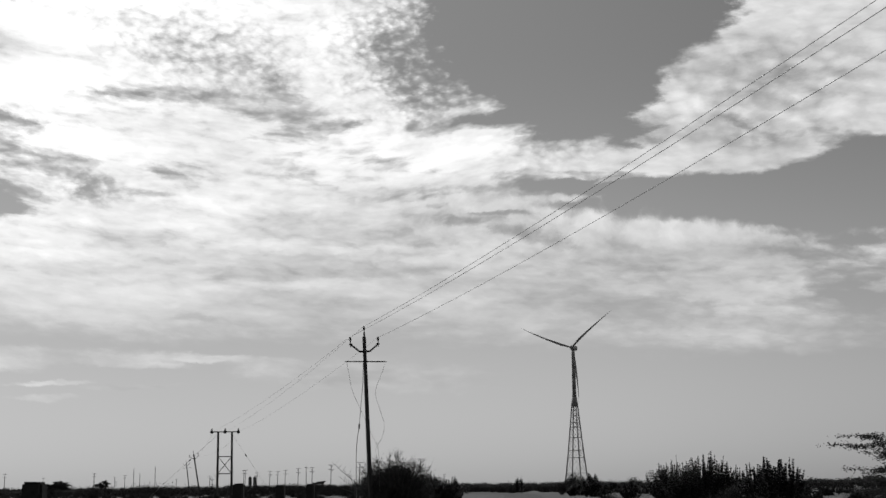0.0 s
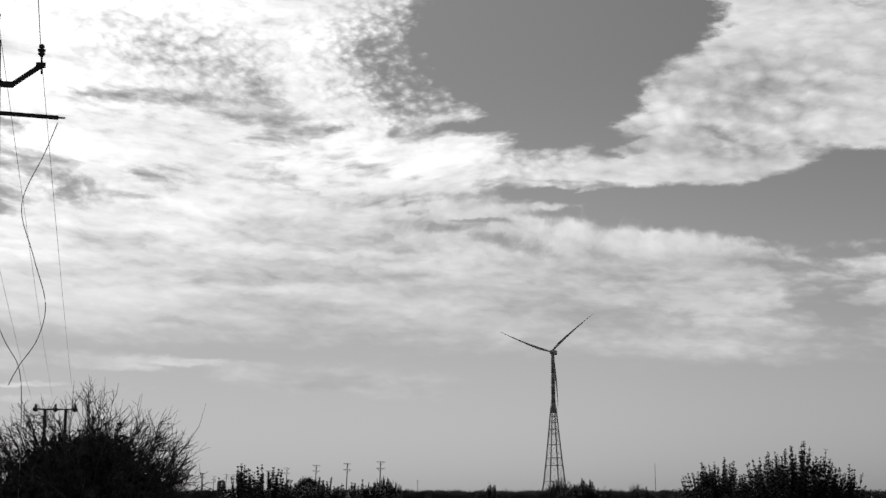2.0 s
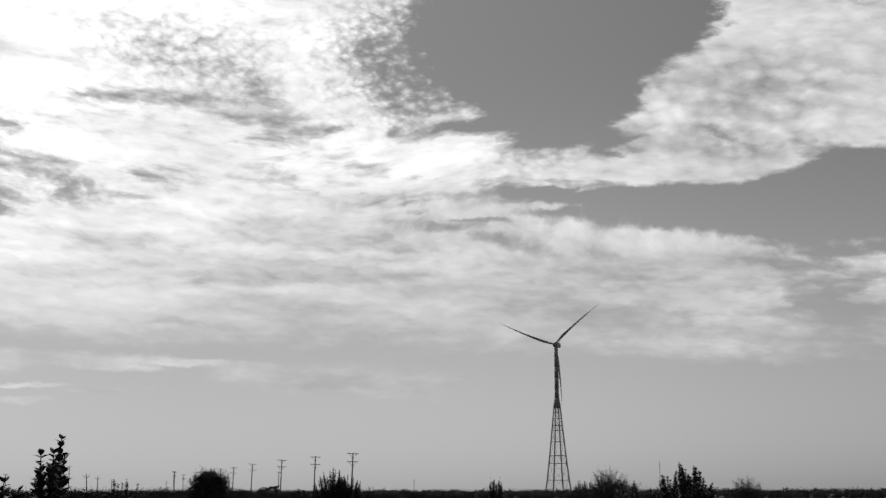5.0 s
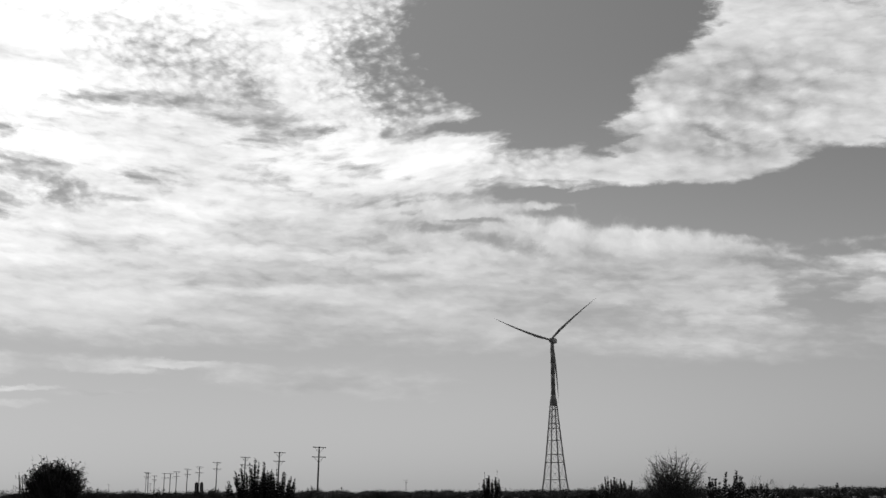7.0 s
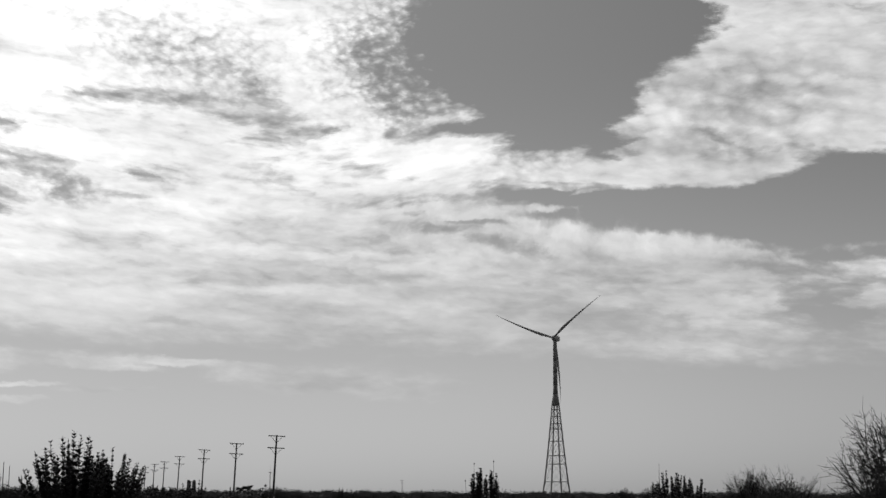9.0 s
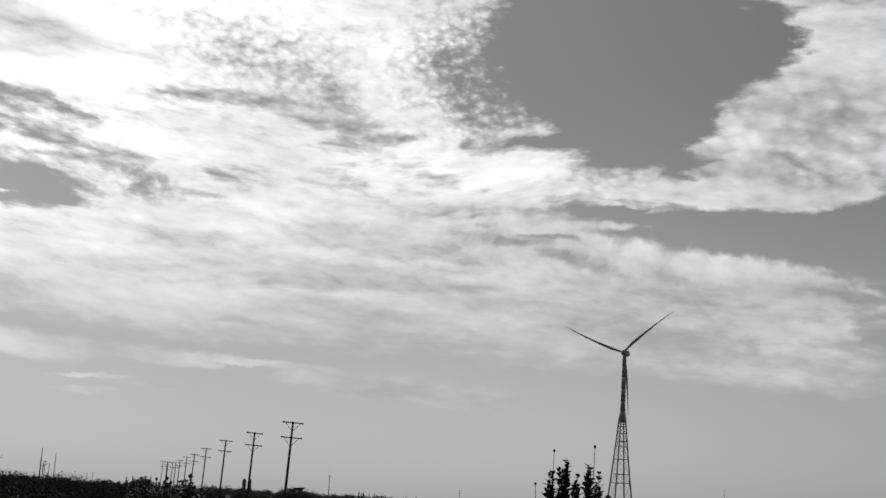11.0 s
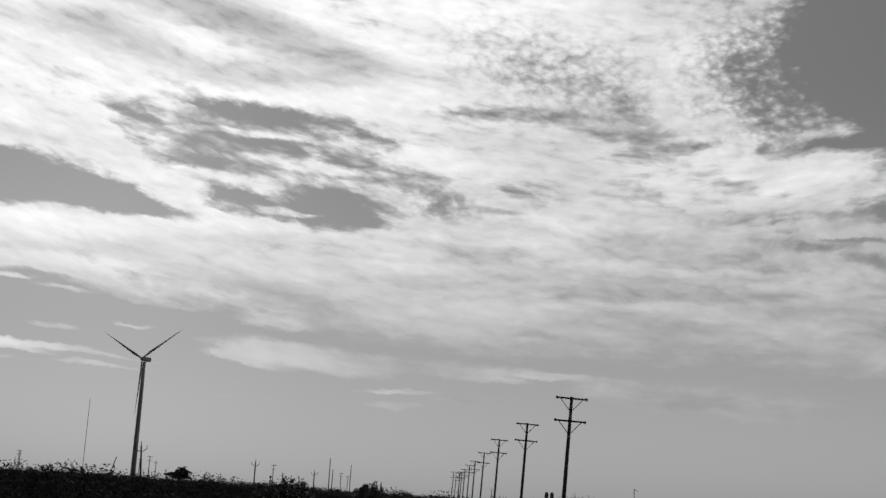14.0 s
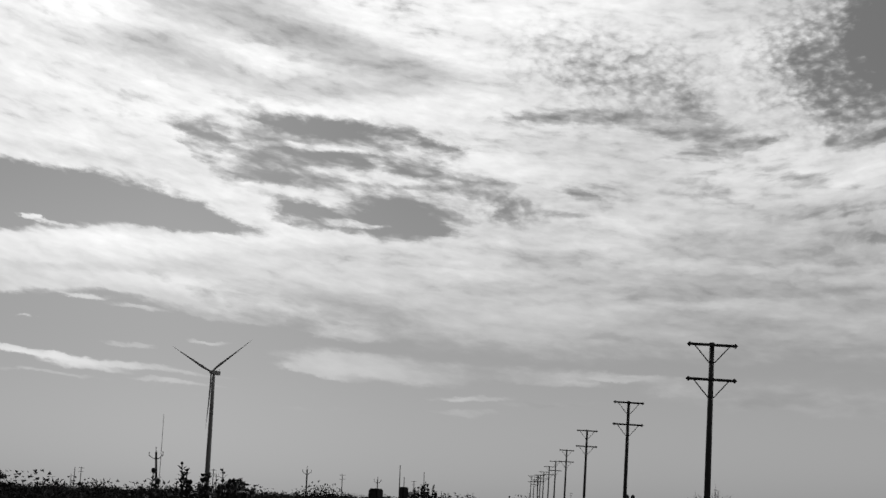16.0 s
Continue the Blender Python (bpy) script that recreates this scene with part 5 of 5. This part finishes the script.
# ---- scrub: far more bushes than one could count ----
def scrub_template(seed, spiky, n, small, large):
    """A bush of unit size: small pointed leaves all over a dense inside."""
    r = np.random.RandomState(seed)
    a = r.uniform(0, 2 * np.pi, n)
    if spiky:
        lobe = r.randint(0, 9, n)
        la, lk, lh = r.uniform(0, 6.28, 9), r.uniform(0.1, 0.7, 9), r.uniform(0.55, 1.05, 9)
        z = r.uniform(0.0, 1.0, n) * lh[lobe]
        w = 0.28 * (1.05 - z / lh[lobe])
        spread_x, spread_y = r.normal(0, 1, n).clip(-1.3, 1.3) * w, r.normal(0, 1, n).clip(-1.3, 1.3) * w
        c = np.stack([np.cos(la[lobe]) * lk[lobe] + spread_x, np.sin(la[lobe]) * lk[lobe] + spread_y, z], 1)
    else:
        e = np.arccos(r.uniform(0, 1, n))
        k = r.uniform(0.45, 0.96, n) * (1 + 0.16 * np.sin(3 * a + seed) * np.sin(2 * e) + 0.06 * np.sin(7 * a))
        c = np.stack([np.cos(a) * np.sin(e) * k, np.sin(a) * np.sin(e) * k, np.cos(e) * k], 1)
    d = r.normal(0, 1, (n, 3))
    d[:, 2] = np.abs(d[:, 2]) * (1.6 if spiky else 0.8)
    d /= np.linalg.norm(d, axis=1)[:, None]
    s = np.cross(d, r.normal(0, 1, (n, 3)))
    s /= np.linalg.norm(s, axis=1)[:, None]
    ln = r.uniform(small, large, n)[:, None]
    leaves = np.stack([c - s * ln * 0.38, c + s * ln * 0.38, c + d * ln], 1).reshape(-1, 3)
    # larger leaves fill the inside and make the bush dense
    m = 80 if n > 300 else 34
    a, e = r.uniform(0, 2 * np.pi, m), np.arccos(r.uniform(0, 1, m))
    k = r.uniform(0.1, 0.56, m) * (0.75 if spiky else 1.0)
    c = np.stack([np.cos(a) * np.sin(e) * k, np.sin(a) * np.sin(e) * k, np.cos(e) * k * (0.7 if spiky else 1.0)], 1)
    d, s = r.normal(0, 1, (m, 3)), r.normal(0, 1, (m, 3))
    d /= np.linalg.norm(d, axis=1)[:, None]
    s = np.cross(d, s)
    s /= np.linalg.norm(s, axis=1)[:, None]
    ln = r.uniform(0.14, 0.26, m)[:, None] * (1.0 if n > 300 else 1.4)
    inner = np.stack([c - s * ln * 0.6 - d * ln * 0.5, c + s * ln * 0.6 - d * ln * 0.5, c + d * ln * 0.7], 1).reshape(-1, 3)
    return np.concatenate([leaves, inner])


def scatter(name, label, spots, leaves, small, large, mat=M_SCRUB, spiky=True):
    """One object of many bushes; spots: x, y, half width, height."""
    kinds = [scrub_template(50 + i, spiky and i % 2, leaves, small, large) for i in range(8)]
    r = np.random.RandomState(4)
    vs = []
    for i, (x, y, w, h) in enumerate(spots):
        t = kinds[r.randint(8)]
        a = r.uniform(0, 6.28)
        m = np.array([[math.cos(a) * w, -math.sin(a) * w, 0], [math.sin(a) * w, math.cos(a) * w, 0], [0, 0, h]])
        vs.append(t @ m.T + np.array([x, y, 0]))
    v = np.concatenate(vs)
    v[:, 2] = np.maximum(v[:, 2], -0.05)
    n = len(v) // 3
    me = bpy.data.meshes.new(name)
    me.vertices.add(len(v))
    me.vertices.foreach_set("co", v.astype(np.float32).ravel())
    me.loops.add(len(v))
    me.loops.foreach_set("vertex_index", np.arange(len(v), dtype=np.int32))
    me.polygons.add(n)
    me.polygons.foreach_set("loop_start", np.arange(0, len(v), 3, dtype=np.int32))
    me.materials.append(mat)
    me.update(calc_edges=True)
    ob = new(name, me)
    tagged(ob, label, "scrub", kind="stuff")
    return ob


r = random.Random(77)
near, mid, far, close = [], [], [], []
while len(near) + len(close) < 2100:
    x, y = rnd(r, -130, 150), rnd(r, 15, 430)
    d = off_road(x, y)
    if d < 6.5:
        continue
    h = rnd(r, 0.75, 1.2) + 0.004 * min(d, 120) * r.random() ** 2 + (rnd(r, 0.2, 0.75) if d > 16 and r.random() < 0.1 else 0)
    (near if d > 40 else close).append((x, y, h * rnd(r, 0.8, 1.6), h))
while len(mid) + len(far) < 3300:
    d, a = 260 + 1500 * r.random() ** 1.3, radians(rnd(r, -50, 38))
    x, y = 5 + d * math.sin(a), 150 + d * math.cos(a)
    if off_road(x, y) < 8:
        continue
    h = 1.25 + 0.0030 * min(d, 900) * r.random() ** 1.5
    (mid if d < 520 else far).append((x, y, h * rnd(r, 0.9, 2.2), h))
for k in range(170):
    d, a = rnd(r, 200, 560), radians(rnd(r, -44, 30))
    x, y = 4 + d * math.sin(a), 235 + d * math.cos(a)
    if off_road(x, y) > 12:
        h = rnd(r, 1.6, 2.2) + 0.0018 * d * r.random()
        mid.append((x, y, h * rnd(r, 0.6, 1.2), h))
scatter("near_scrub", "low dry scrub bushes covering the sand", near, 170, 0.05, 0.10)
scatter("close_scrub", "low dry scrub bushes near the road", close, 640, 0.028, 0.06, M_SCRUB, False)
scatter("middle_scrub", "dark scrub bushes some way off", mid, 150, 0.06, 0.12, M_HAZED)
scatter("far_scrub", "distant belt of dark scrub along the horizon", far, 60, 0.12, 0.24, M_HAZED)
hedge = []
while len(hedge) < 330:
    y = rnd(r, 216, 335)
    i = min(range(len(road_line)), key=lambda k: abs(road_line[k].y - y))
    side = 4.6 + 26 * r.random() ** 1.7
    x = road_line[i].x - side
    h = 1.2 + 0.9 * noise.noise(Vector((x * 0.16, y * 0.16, 3.0))) + rnd(r, -0.15, 0.25)
    h = min(h, 0.9 + 0.055 * side)
    hedge.append((x, y, h * rnd(r, 0.6, 1.1), h))
while len(hedge) < 420:
    y = rnd(r, 225, 345)
    i = min(range(len(road_line)), key=lambda k: abs(road_line[k].y - y))
    x = road_line[i].x + 5.5 + 22 * r.random() ** 1.4
    h = rnd(r, 0.7, 1.3)
    hedge.append((x, y, h * rnd(r, 0.6, 1.1), h))
for k in range(64):
    h = rnd(r, 1.6, 2.3)
    hedge.append((rnd(r, -80, -24), rnd(r, 272, 350), h * rnd(r, 0.8, 1.3), h))
scatter("roadside_scrub", "dark tangled bushes lining the road", hedge, 900, 0.045, 0.085, M_SCRUB, False)
